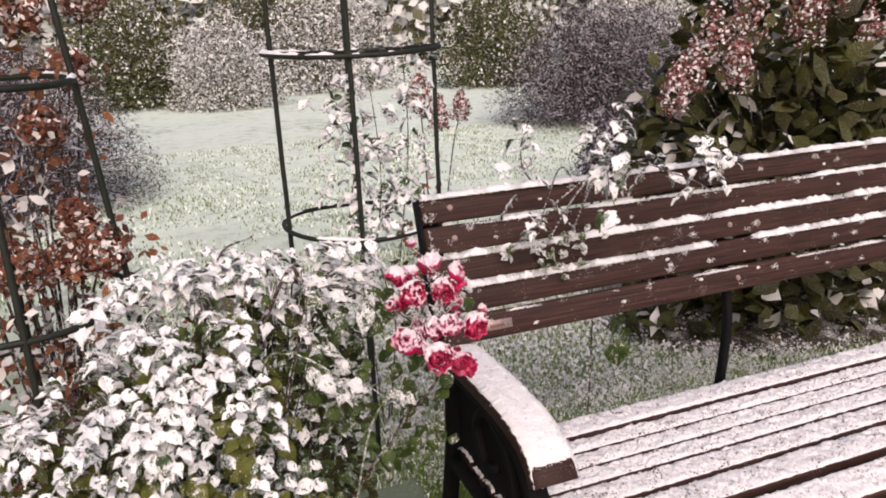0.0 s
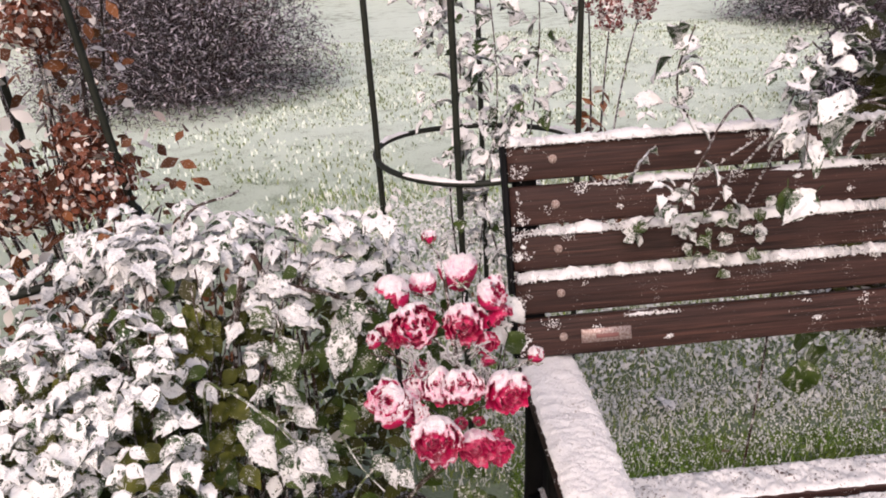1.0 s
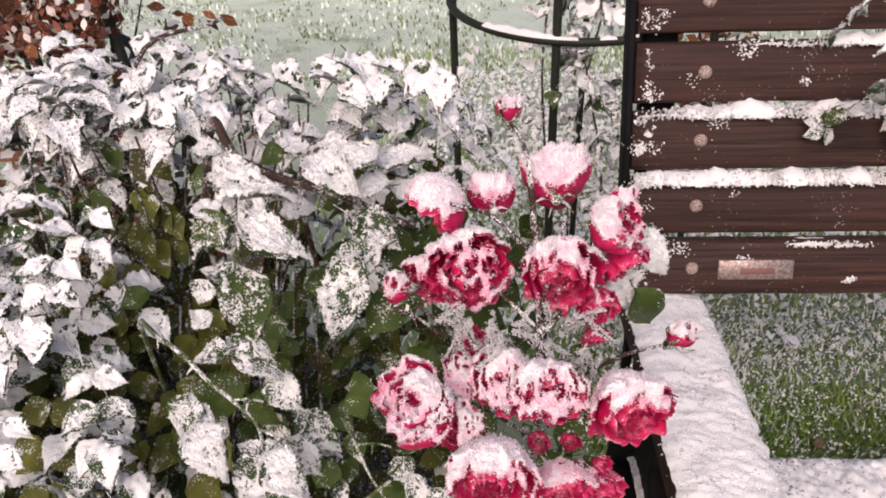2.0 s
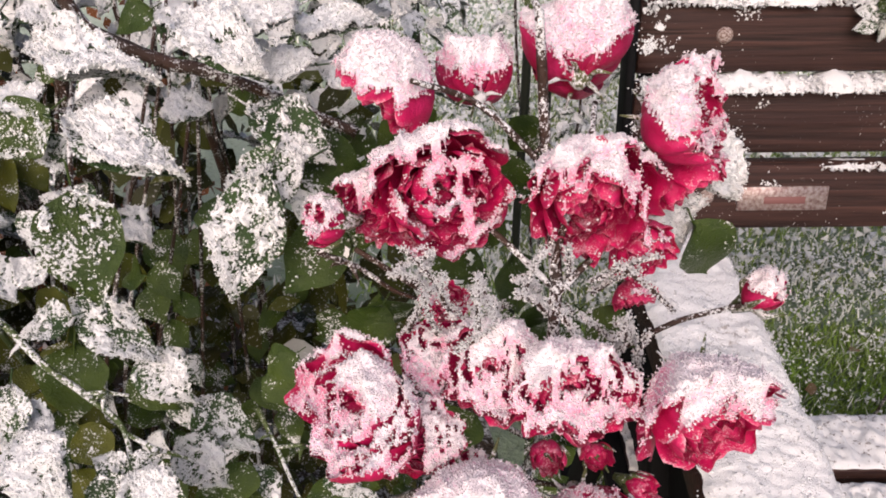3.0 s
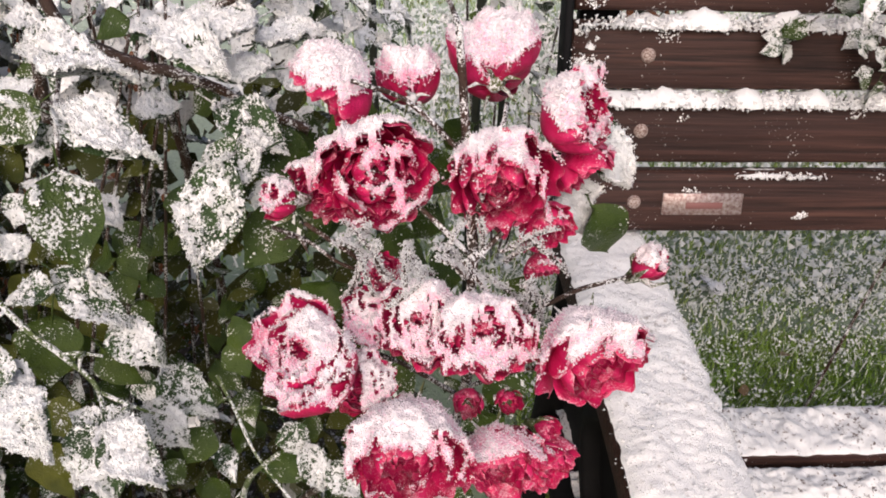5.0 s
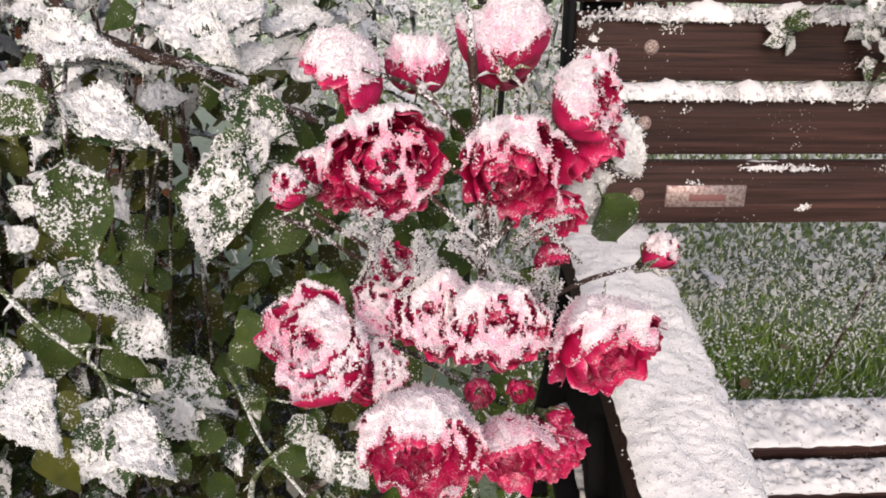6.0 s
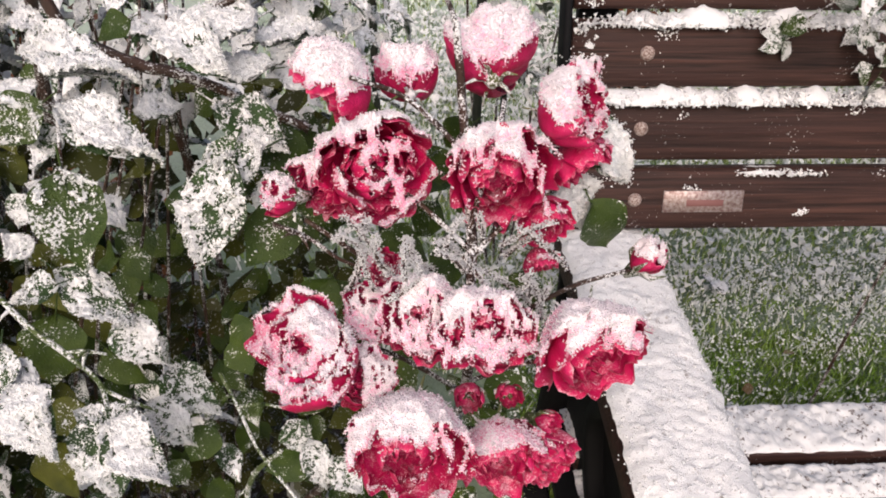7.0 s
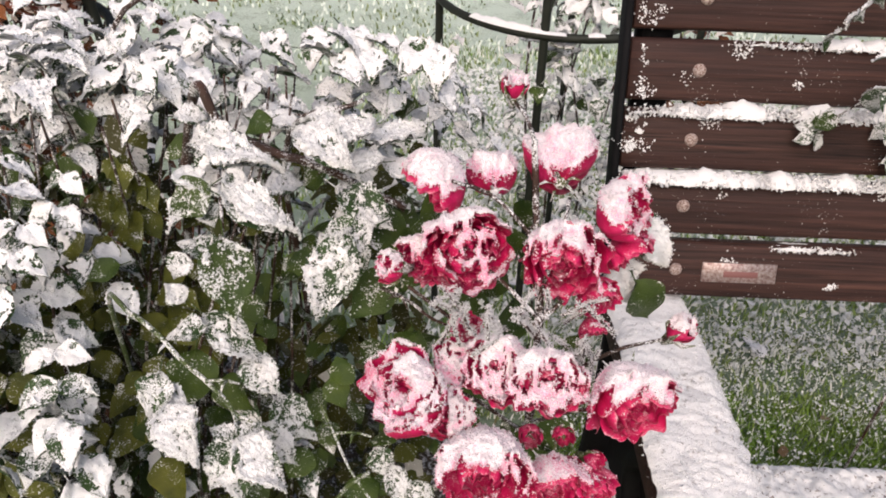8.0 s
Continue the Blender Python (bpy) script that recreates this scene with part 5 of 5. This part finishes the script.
for _ in range(26):
    x, y = rnd.uniform(-0.22, 0.06), rnd.uniform(1.33, 1.48)
    at = Vector((x, y, bush_top(x, y) - rnd.uniform(0.02, 0.10)))
    spray(rnd, at, (rnd.uniform(-0.9, 0.9), -0.6, rnd.uniform(-0.5, 0.0)), rnd.uniform(0.7, 1.05), lambda p, al, nr, s: joined(g, rnd.choice((LEAVES[0], LEAVES[1], LEAVES[2], LEAVES[4], LEAVES[5], LOADED[0])), p, al, nr, s))
for _ in range(85):
    at, d, deep = bush_spot(rnd)
    if at.x > 0.06 or at.y > 1.5 or deep > 0.35:
        continue
    spray(rnd, at, d, rnd.uniform(0.65, 1.0), lambda p, al, nr, s: joined(g, rnd.choice((FAR_LEAVES[0], FAR_LEAVES[1], FAR_LEAVES[4], FAR_LEAVES[2])), p, al, nr, s))
for _ in range(150):
    at, d, deep = bush_spot(rnd)
    if at.x > 0.02 and at.y < 1.58:
        continue
    spray(rnd, at - Vector((0, 0, 0.015)), d, rnd.uniform(0.6, 0.95), lambda p, al, nr, s: joined(g, rnd.choice(FAR_LEAVES), p, al, nr, s))
for _ in range(110):
    x, y = rnd.uniform(-0.50, 0.10), rnd.uniform(1.20, 1.62)
    at = Vector((x, y, bush_top(x, y) - rnd.uniform(0.05 if x < -0.05 and y < 1.4 else 0.12, 0.34)))
    spray(rnd, at, (rnd.uniform(-0.9, 0.9), -0.6, rnd.uniform(-0.8, 0.0)), rnd.uniform(0.7, 1.1), lambda p, al, nr, s: joined(g, rnd.choice(OLIVE), p, al, nr + Vector((0, -0.5, 0)), s, 2))
ob = part("outer_leaves", g, [leaf_mat, leaf_snow, leaf_olive], bush, "snow-covered outer leaves", kind="stuff")
ob.matrix_parent_inverse = BUSH

# the snowy crest of the bush beside the plant support
g = Geo()
for _ in range(34):
    x, y = rnd.uniform(-0.22, 0.16), rnd.uniform(1.54, 1.76)
    at = Vector((x, y, 0.965 + rnd.uniform(0.0, 0.08) - 0.3 * max(0.0, -0.1 - x)))
    spray(rnd, at, (rnd.uniform(-1, 1), rnd.uniform(-1, 0.2), rnd.uniform(-0.3, 0.1)), rnd.uniform(0.7, 1.05), lambda p, al, nr, s: joined(g, rnd.choice((FAR_LEAVES[0], FAR_LEAVES[1], FAR_LEAVES[4], LOADED[0], LOADED[2])), p, al, nr, s))
ob = part("crest_leaves", g, [leaf_mat, leaf_snow], bush, "thickly snowed upper leaves", kind="stuff")
ob.matrix_parent_inverse = BUSH

# the inner and lower leaves of the bush, mostly bare, shade put into their dark colour
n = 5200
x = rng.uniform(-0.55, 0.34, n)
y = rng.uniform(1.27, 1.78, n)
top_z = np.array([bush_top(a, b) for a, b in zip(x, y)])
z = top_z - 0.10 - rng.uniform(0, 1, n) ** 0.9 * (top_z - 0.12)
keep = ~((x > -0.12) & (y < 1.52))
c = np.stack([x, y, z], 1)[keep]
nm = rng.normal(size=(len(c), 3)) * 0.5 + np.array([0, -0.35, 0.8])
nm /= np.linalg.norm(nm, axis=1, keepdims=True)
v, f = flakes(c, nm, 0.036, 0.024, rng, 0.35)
ob = part("inner_leaves", array_mesh("inner_leaves", v, f, inner_shade_green), None, bush, "olive green inner leaves coloured darker for shade, with little snow", kind="stuff")
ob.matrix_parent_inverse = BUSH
BARE = [leaf_shape(0.046, 0.031, s_, -0.9, leaf_bare, d_, False) for s_, d_ in ((41, .3), (42, .6), (43, .45))]
g = Geo()
for k in range(170):
    x, y = rnd.uniform(-0.14, 0.36), rnd.uniform(1.40, 1.62)
    z = bush_top(x, y) - 0.06 - rnd.random() ** 0.8 * 0.6
    if x > 0.22 and y < 1.44 and rnd.random() < 0.85:
        continue
    a = rnd.uniform(0, 2 * math.pi)
    joined(g, rnd.choice(BARE), (x, y, z), (math.cos(a), math.sin(a) - 0.3, rnd.uniform(-1.0, 0.0)), (rnd.gauss(0, .5), -0.7, 0.8), rnd.uniform(0.6, 1.1))
ob = part("shaded_leaves", g, [leaf_bare, leaf_snow], bush, "olive green shaded leaves", kind="stuff")
ob.matrix_parent_inverse = BUSH
g = Geo()
for k in range(46):
    a = Vector((rnd.uniform(-0.1, 0.2), rnd.uniform(1.45, 1.65), 0.0))
    bx, by = rnd.uniform(-0.48, 0.3), rnd.uniform(1.45, 1.7)
    b = Vector((bx, by, bush_top(bx, by) - 0.05))
    mid = a.lerp(b, 0.55) + Vector((rnd.uniform(-.06, .06), rnd.uniform(-.06, .06), rnd.uniform(0, .1)))
    tube(g, curve_pts((a, mid, b), 5), 0.0028, 0.0012, 5)
ob = part("twig_tangle", g, stem_mat, bush, "thin brown twigs", kind="stuff")
ob.matrix_parent_inverse = BUSH


# ---- plant supports ----
def obelisk(label, cx, cy, r, posts, rings, height, seed, foot=0.97):
    base = thing("plant_support", label, "plant support", (cx, cy, 0.0), "plant supports")
    inv = Matrix.Translation((-cx, -cy, 0))
    for a, flare in posts:
        g = Geo()
        d = Vector((math.cos(radians(a)), math.sin(radians(a)), 0))
        pts = [Vector((cx, cy, 0)) + d * (r * (foot + flare * z)) + Vector((0.002 * noise.noise(Vector((z * 5, a, seed))), 0, z)) for z in np.linspace(0, height, 14)]
        tube(g, pts, 0.0085, 0.0085, 8)
        part("post", g, post_metal, base).matrix_parent_inverse = inv
    for z, rr_ in rings:
        g = Geo()
        pts = [Vector((cx + rr_ * math.cos(a), cy + rr_ * math.sin(a), z + 0.006 * math.sin(a * 2 + seed))) for a in np.linspace(0, 2 * math.pi, 49)]
        tube(g, pts, 0.0085, 0.0085, 8)
        part("ring", g, post_metal, base).matrix_parent_inverse = inv
        g = Geo()
        fine_pts = [Vector((cx + rr_ * math.cos(a), cy + rr_ * math.sin(a), z + 0.006 * math.sin(a * 2 + seed) + 0.006)) for a in np.linspace(0, 2 * math.pi, 420)]
        n = len(fine_pts)
        verts, faces, hs = [], [], []
        for i, p in enumerate(fine_pts):
            d = Vector((p.x - cx, p.y - cy, 0)).normalized()
            s = max(0.0, min(1.0, 3 * (noise.noise(p * 6 + Vector((seed, 0, 0))) + 0.4 * noise.noise(p * 25) - 0.02))) * (0.8 + 0.5 * noise.noise(p * 60))
            hs.append(s)
            for k in range(5):
                a = math.pi * k / 4
                verts.append(p + d * math.cos(a) * 0.009 + Vector((0, 0, math.sin(a) * 0.011 * s)))
        for i in range(n - 1):
            if hs[i] > 0.15 and hs[i + 1] > 0.15:
                faces += [(i * 5 + k, i * 5 + k + 1, (i + 1) * 5 + k + 1, (i + 1) * 5 + k) for k in range(4)]
        g.add(verts, faces)
        part("snow_ridge", g, snow, base, "white snow lying on the ring").matrix_parent_inverse = inv
    return base


obelisk("slim dark metal plant support with two round hoops", 0.61, 2.55, 0.29, ((190, 0.02), (254, 0.02), (80, 0.0), (-8, 0.02)), ((0.838, 0.29), (1.435, 0.305)), 1.75, 2.0)
obelisk("dark metal plant support with snow-topped hoops", -0.47, 2.0, 0.285, ((5, -0.31), (285, -0.31), (95, -0.31), (185, -0.31)), ((0.64, 0.31), (0.87, 0.29), (1.42, 0.242)), 1.75, 6.0, 1.287)


# ---- plants on the supports and over the bench ----
def climbing(name, label, cat, canes_, leaves_n, spread, pools, seed, size=0.9, heads=()):
    """Thin canes with leaves strung along them."""
    rr = random.Random(seed)
    root = canes_[0][0]
    base = thing(name, label, cat, (root[0], root[1], 0.0))
    inv = Matrix.Translation((-root[0], -root[1], 0))
    lines = []
    for ctrl in canes_:
        g = Geo()
        pts = curve_pts(ctrl, 8)
        tube(g, pts, 0.0032, 0.0014, 6, 0, 0.2)
        part("cane", g, stem_mat, base).matrix_parent_inverse = inv
        lines.append(pts)
    for _ in range(leaves_n):
        pts = rr.choice(lines)
        i = rr.randrange(len(pts) // 2, len(pts))
        p = pts[i] + Vector((rr.gauss(0, spread), rr.gauss(0, spread), rr.gauss(0, spread * 0.7)))
        a = rr.uniform(0, 2 * math.pi)
        ob = put_leaf(base, rr.choice(pools), p, (math.cos(a), math.sin(a) - 0.2, rr.uniform(-1.0, 0.1)), (rr.gauss(0, .4), -0.4 + rr.gauss(0, .4), 1), size * rr.uniform(0.7, 1.25))
    g = Geo()
    for _ in range(leaves_n // 2):
        pts = rr.choice(lines)
        p = pts[rr.randrange(len(pts) // 2 if name == 'arching_rose' else len(pts) // 4, len(pts))] + Vector((rr.gauss(0, spread), rr.gauss(0, spread), rr.gauss(0, spread)))
        a = rr.uniform(0, 2 * math.pi)
        spray(rr, p, (math.cos(a), math.sin(a) - 0.2, rr.uniform(-0.9, 0.2)), size * rr.uniform(0.5, 0.85), lambda q, al, nr, s: joined(g, rr.choice(FAR_LEAVES), q, al, nr, s))
    part("spray_leaves", g, [leaf_mat, leaf_snow], base, "small snowy leaves", kind="stuff").matrix_parent_inverse = inv
    return base


climbing("climbing_rose", "snow-dusted climbing rose inside the plant support", "climbing rose",
         (((0.62, 2.52, 0.0), (0.60, 2.5, 0.5), (0.66, 2.46, 1.0), (0.62, 2.45, 1.5)), ((0.66, 2.55, 0.0), (0.72, 2.52, 0.6), (0.78, 2.5, 1.1), (0.76, 2.45, 1.45)),
          ((0.60, 2.5, 0.0), (0.52, 2.45, 0.7), (0.56, 2.42, 1.1), (0.5, 2.4, 1.3)), ((0.63, 2.5, 0.0), (0.66, 2.4, 0.45), (0.60, 2.36, 0.80), (0.70, 2.34, 1.0))),
         150, 0.06, LOADED + LEAVES + GREENS[:2], 3, 1.1)
climbing("arching_rose", "rose shoots with snowy leaves arching over the bench back", "rose shoot",
         (((1.19, 1.95, 0.0), (1.20, 1.93, 0.5), (1.16, 1.88, 0.95), (1.12, 1.82, 1.10), (1.06, 1.66, 1.15), (1.02, 1.58, 1.12), (1.00, 1.54, 1.07)), ((1.17, 1.90, 0.85), (1.2, 1.80, 1.09), (1.28, 1.62, 1.08), (1.36, 1.56, 1.03)),
          ((1.17, 1.90, 0.88), (1.02, 1.80, 1.10), (0.90, 1.68, 1.05), (0.86, 1.66, 0.96)), ((1.16, 1.88, 0.95), (1.16, 1.80, 1.16), (1.10, 1.74, 1.22)),
          ((1.17, 1.9, 0.86), (0.98, 1.92, 1.04), (0.93, 1.9, 1.14), (0.95, 1.88, 1.24)), ((1.2, 1.80, 1.09), (1.40, 1.74, 1.12), (1.55, 1.70, 1.10))),
         46, 0.034, LOADED + LEAVES, 8, 1.0)
shoot = bpy.data.objects["arching_rose"]
for k in range(9):
    rnd = random.Random(500 + k)
    put_leaf(shoot, rnd.choice(LOADED), (1.04 + rnd.gauss(0, 0.04), 1.60 + rnd.gauss(0, 0.03), 1.11 + rnd.gauss(0, 0.025)), (rnd.uniform(-1, 1), rnd.uniform(-1, 0.5), -0.5), (rnd.gauss(0, .25), -0.3, 1), rnd.uniform(0.9, 1.4))
for at, al, nr, me, sz in (((1.00, 1.58, 1.02), (0.1, -0.1, -1), (0.1, -1, 0.3), GREENS[1], 1.25), ((1.03, 1.55, 1.02), (-0.7, -0.2, -0.5), (0, -0.5, 0.9), LOADED[0], 1.3),
                           ((1.235, 1.84, 0.60), (0.05, 0, -1), (0.2, -1, 0.1), GREENS[1], 1.8), ((1.225, 1.84, 0.51), (0.25, 0, -1), (-0.2, -1, 0.1), GREENS[3], 2.2), ((1.265, 1.85, 0.54), (0.3, 0, -1), (0.2, -1, 0.1), GREENS[1], 1.6), ((1.28, 1.85, 0.62), (0.6, 0, -0.8), (0.2, -1, 0.3), GREENS[3], 1.4)):
    put_leaf(shoot, me, at, al, nr, sz)

# snow-crusted sprig hanging in front of the upper slats
rnd = random.Random(77)
RIMED = NEAR['P'] + [NEAR['G'][0], NEAR['G'][2]]
for cx, cz, spread_x, spread_z, count in ((0.815, 0.888, 0.022, 0.014, 7), (0.93, 0.875, 0.030, 0.030, 14), (1.03, 0.90, 0.045, 0.030, 14), (0.985, 0.81, 0.030, 0.02, 5)):
    for k in range(count):
        x, z = cx + rnd.gauss(0, spread_x * 0.7), cz + rnd.gauss(0, spread_z * 0.7)
        p = Vector((x, BACK.y, BACK.z)) + B_UP * ((z - BACK.z) / B_UP.z) + B_OUT * rnd.uniform(0.008, 0.03)
        put_leaf(shoot, rnd.choice(RIMED), p, (rnd.uniform(-1, 0.8), rnd.uniform(-0.3, 0.0), rnd.uniform(-0.9, 0.1)), (rnd.gauss(0, .3), -0.8, 0.7), rnd.uniform(0.42, 0.68))
for k, (x0, z0, x1, z1) in enumerate(((1.10, 1.10, 0.83, 0.90), (1.06, 1.07, 0.94, 0.90), (1.10, 1.10, 1.02, 0.92))):
    g = Geo()
    pts = curve_pts(((x0, 1.74, z0), ((x0 + x1) / 2, 1.74, (z0 + z1) / 2 + 0.02), (x1, 1.755, z1)), 10)
    tube(g, pts, 0.0022, 0.0011, 5)
    grains(g, [p + Vector((rnd.gauss(0, .0015), rnd.gauss(0, .0015), abs(rnd.gauss(0, .002)))) for p in pts for _ in range(22)], 0.0009, rnd, 1)
    part("twig", g, [stem_mat, snow], shoot, "rime-covered twig").matrix_parent_inverse = Matrix.Translation(-shoot.location)


# ---- shrubs ----
def shrub(name, label, at, size, n, mat, leaf, seed, twigs=40, hollow=0.35, flat=0.0, group="", slim=0.6):
    """A many-stemmed shrub: limbs, twigs and a crown of small leaves with an uneven outline."""
    r = np.random.default_rng(seed)
    rr = random.Random(seed)
    base = thing(name, label, "shrub", at, group)
    sx, sy, sz = size
    d = r.normal(size=(n, 3))
    d[:, 2] = np.abs(d[:, 2]) * 1.1 - flat
    d /= np.linalg.norm(d, axis=1, keepdims=True)
    rad = np.maximum(hollow, r.uniform(0, 1, n) ** 0.45)
    bumps = np.array([1 + 0.22 * noise.noise(Vector(q) * 2.3 + Vector((seed, 0, 0))) + 0.12 * noise.noise(Vector(q) * 6 + Vector((seed, 0, 0))) for q in d])
    c = d * rad[:, None] * bumps[:, None] * np.array([sx, sy, sz])
    c[:, 2] = np.abs(c[:, 2]) + 0.02
    nm = r.normal(size=(n, 3)) * 0.6 + np.array([0, -0.2, 0.7])
    nm /= np.linalg.norm(nm, axis=1, keepdims=True)
    v, f = flakes(c, nm, leaf, leaf * slim, r, plain=0.055 < leaf < 0.12)
    part("crown", array_mesh("crown", v, f, mat), None, base, kind="stuff")
    g = Geo()
    for _ in range(twigs):
        q = Vector(c[r.integers(0, n)]) * rr.uniform(0.8, 1.08)
        root = Vector((rr.uniform(-.12, .12) * sx, rr.uniform(-.12, .12) * sy, 0))
        mid = root.lerp(q, 0.5) + Vector((rr.gauss(0, .06) * sx, rr.gauss(0, .06) * sy, 0.08 * sz))
        tube(g, curve_pts((root, mid, q), 4), 0.004 + 0.006 * sx, 0.0015 + 0.001 * sx, 5)
    part("limb_tangle", g, twig_mat, base, kind="stuff")
    return base


def flower_head(parent, at, R, mat, seed, n=260, cone=1.0):
    r = np.random.default_rng(seed)
    d = r.normal(size=(n, 3))
    d /= np.linalg.norm(d, axis=1, keepdims=True)
    lump = np.array([1 + 0.42 * noise.noise(Vector(q) * 2.2 + Vector((seed, 0, 0))) for q in d])
    c = d * (R * r.uniform(0.72, 1.05, n) * lump)[:, None] * np.array([1, 1, cone])
    if cone > 1.01:
        c[:, :2] *= np.clip(1.15 - 0.75 * (c[:, 2:3] / (R * cone) * 0.5 + 0.5), 0.2, 1.2)
    nm = d + r.normal(size=(n, 3)) * 0.45
    nm /= np.linalg.norm(nm, axis=1, keepdims=True)
    v, f = flakes(c, nm, 0.018, 0.014, r, 0.15)
    ob = part("flower_head", array_mesh("flower_head", v + np.array(at), f, mat), None, parent, kind="stuff")
    ob.matrix_parent_inverse = Matrix.Translation(-parent.location)
    return ob


def flower_shrub(name, label, at, size, n, mat, leaf, seed, heads, head_mat, twigs=40, cone=1.0):
    base = shrub(name, label, at, size, n, mat, leaf, seed, twigs)
    for i, (p, R) in enumerate(heads):
        flower_head(base, p, R, head_mat, seed * 31 + i, 420, cone)
        g = Geo()
        root = Vector(at) + Vector((0, 0, 0.02))
        mid = root.lerp(Vector(p), 0.6) + Vector((0.0, 0.0, 0.12))
        tube(g, curve_pts((root, mid, p), 6), 0.005, 0.0025, 6)
        part("stem", g, twig_mat, base).matrix_parent_inverse = Matrix.Translation(-base.location)
    return base


flower_shrub("hydrangea_bush", "dark-leaved hydrangea with dried pink panicles under snow behind the bench", (2.95, 2.90, 0.0), (0.95, 0.62, 1.75), 5200, hydrangea_leaves, 0.13, 5,
             [((2.20, 2.60, 1.42), 0.10), ((2.40, 2.62, 1.52), 0.11), ((2.62, 2.52, 1.50), 0.10), ((2.03, 2.62, 1.20), 0.08), ((2.14, 2.66, 1.28), 0.08), ((2.30, 2.55, 1.30), 0.08), ((2.85, 2.6, 1.62), 0.085), ((2.36, 2.75, 1.75), 0.08), ((3.1, 2.6, 1.4), 0.08)], head_red, 60, 1.5)
flower_shrub("dried_hydrangea", "hydrangea with rust-brown dried flower heads beside the plant support", (-0.42, 2.2, 0.0), (0.40, 0.34, 1.70), 1500, brown_shrub, 0.040, 9,
             [((-0.235, 2.02, 0.985), 0.075), ((-0.315, 2.05, 0.955), 0.060), ((-0.43, 2.05, 0.95), 0.075), ((-0.29, 2.10, 1.06), 0.055), ((-0.33, 2.12, 1.30), 0.06), ((-0.55, 2.0, 1.40), 0.07), ((-0.25, 2.2, 1.44), 0.055), ((-0.50, 2.2, 1.52), 0.07), ((-0.36, 2.3, 1.60), 0.075), ((-0.62, 2.1, 1.2), 0.07), ((-0.2, 2.35, 1.62), 0.06)], head_brown, 30)
flower_shrub("red_hydrangea", "small hydrangea with dark red dried heads behind the plant support", (1.22, 3.5, 0.0), (0.20, 0.20, 0.85), 260, brown_shrub, 0.06, 13,
             [((1.24, 3.4, 1.10), 0.07), ((1.16, 3.45, 1.20), 0.085), ((1.40, 3.5, 1.12), 0.06)], head_red, 16, 1.4)

shrub("barberry_bush", "wide dark purple bush with snow-dusted twigs on the lawn", (6.6, 10.2, 0.0), (1.8, 1.5, 1.9), 46000, purple_shrub, 0.075, 21, 420, slim=0.16)
shrub("barberry_bush", "dark purple bush dusted with snow beside the lawn", (-1.6, 7.9, 0.0), (1.45, 1.4, 1.6), 46000, purple_shrub, 0.060, 22, 380, slim=0.16)
shrub("rust_bush", "rust-brown autumn bush with some snow", (-2.6, 10.5, 0.0), (1.5, 1.2, 2.3), 14000, brown_shrub, 0.07, 23, 80)
shrub("snowed_bush", "pale snow-covered bush at the end of the lawn", (1.5, 17.5, 0.0), (1.3, 1.2, 1.9), 16000, pale_shrub, 0.07, 24, 80)
shrub("olive_bush", "olive green bush with patches of snow", (-0.5, 19.5, 0.0), (1.8, 1.5, 2.6), 16000, green_shrub, 0.09, 25, 60)
shrub("olive_bush", "yellowish green bush with patches of snow", (8.5, 18.5, 0.0), (1.6, 1.5, 2.6), 16000, green_shrub, 0.09, 26, 60)
shrub("snowed_bush", "pale snow-covered bush behind the lawn", (4.5, 20.5, 0.0), (2.4, 1.5, 2.8), 16000, pale_shrub, 0.09, 27, 60)
shrub("olive_bush", "dark green bush with patches of snow", (3.4, 23.5, 0.0), (2.2, 1.5, 3.4), 14000, green_shrub, 0.10, 28, 60)
shrub("snowed_bush", "pale snow-covered bush behind the purple bush", (13.0, 17.0, 0.0), (3.0, 2.0, 3.0), 14000, pale_shrub, 0.10, 29, 60)
shrub("rust_bush", "rust-brown bush at the edge of the lawn", (-4.5, 13.5, 0.0), (2.0, 1.5, 3.0), 12000, brown_shrub, 0.09, 30, 60)
shrub("snowed_bush", "low dark shrub with snow by the hydrangea", (3.9, 5.6, 0.0), (0.55, 0.5, 0.8), 8000, purple_shrub, 0.07, 31, 60, slim=0.2)

fallen_leaf(1.165, 2.33, 0.03, 30)

# far hedge that closes the garden
n = 26000
x = rng.uniform(-40, 60, n)
y = 32 + rng.normal(size=n) * 1.2
z = rng.uniform(0, 1, n) ** 0.8 * (4.5 + 1.6 * np.array([noise.noise(Vector((a * 0.25, 1, 2))) for a in x]))
nm = rng.normal(size=(n, 3)) + np.array([0, -0.8, 0.5])
nm /= np.linalg.norm(nm, axis=1, keepdims=True)
v, f = flakes(np.stack([x, y, z], 1), nm, 0.55, 0.4, rng, plain=True)
tagged(part("far_hedge", array_mesh("far_hedge", v, f, pale_shrub)), "distant snow-dusted hedge", "hedge", kind="stuff")
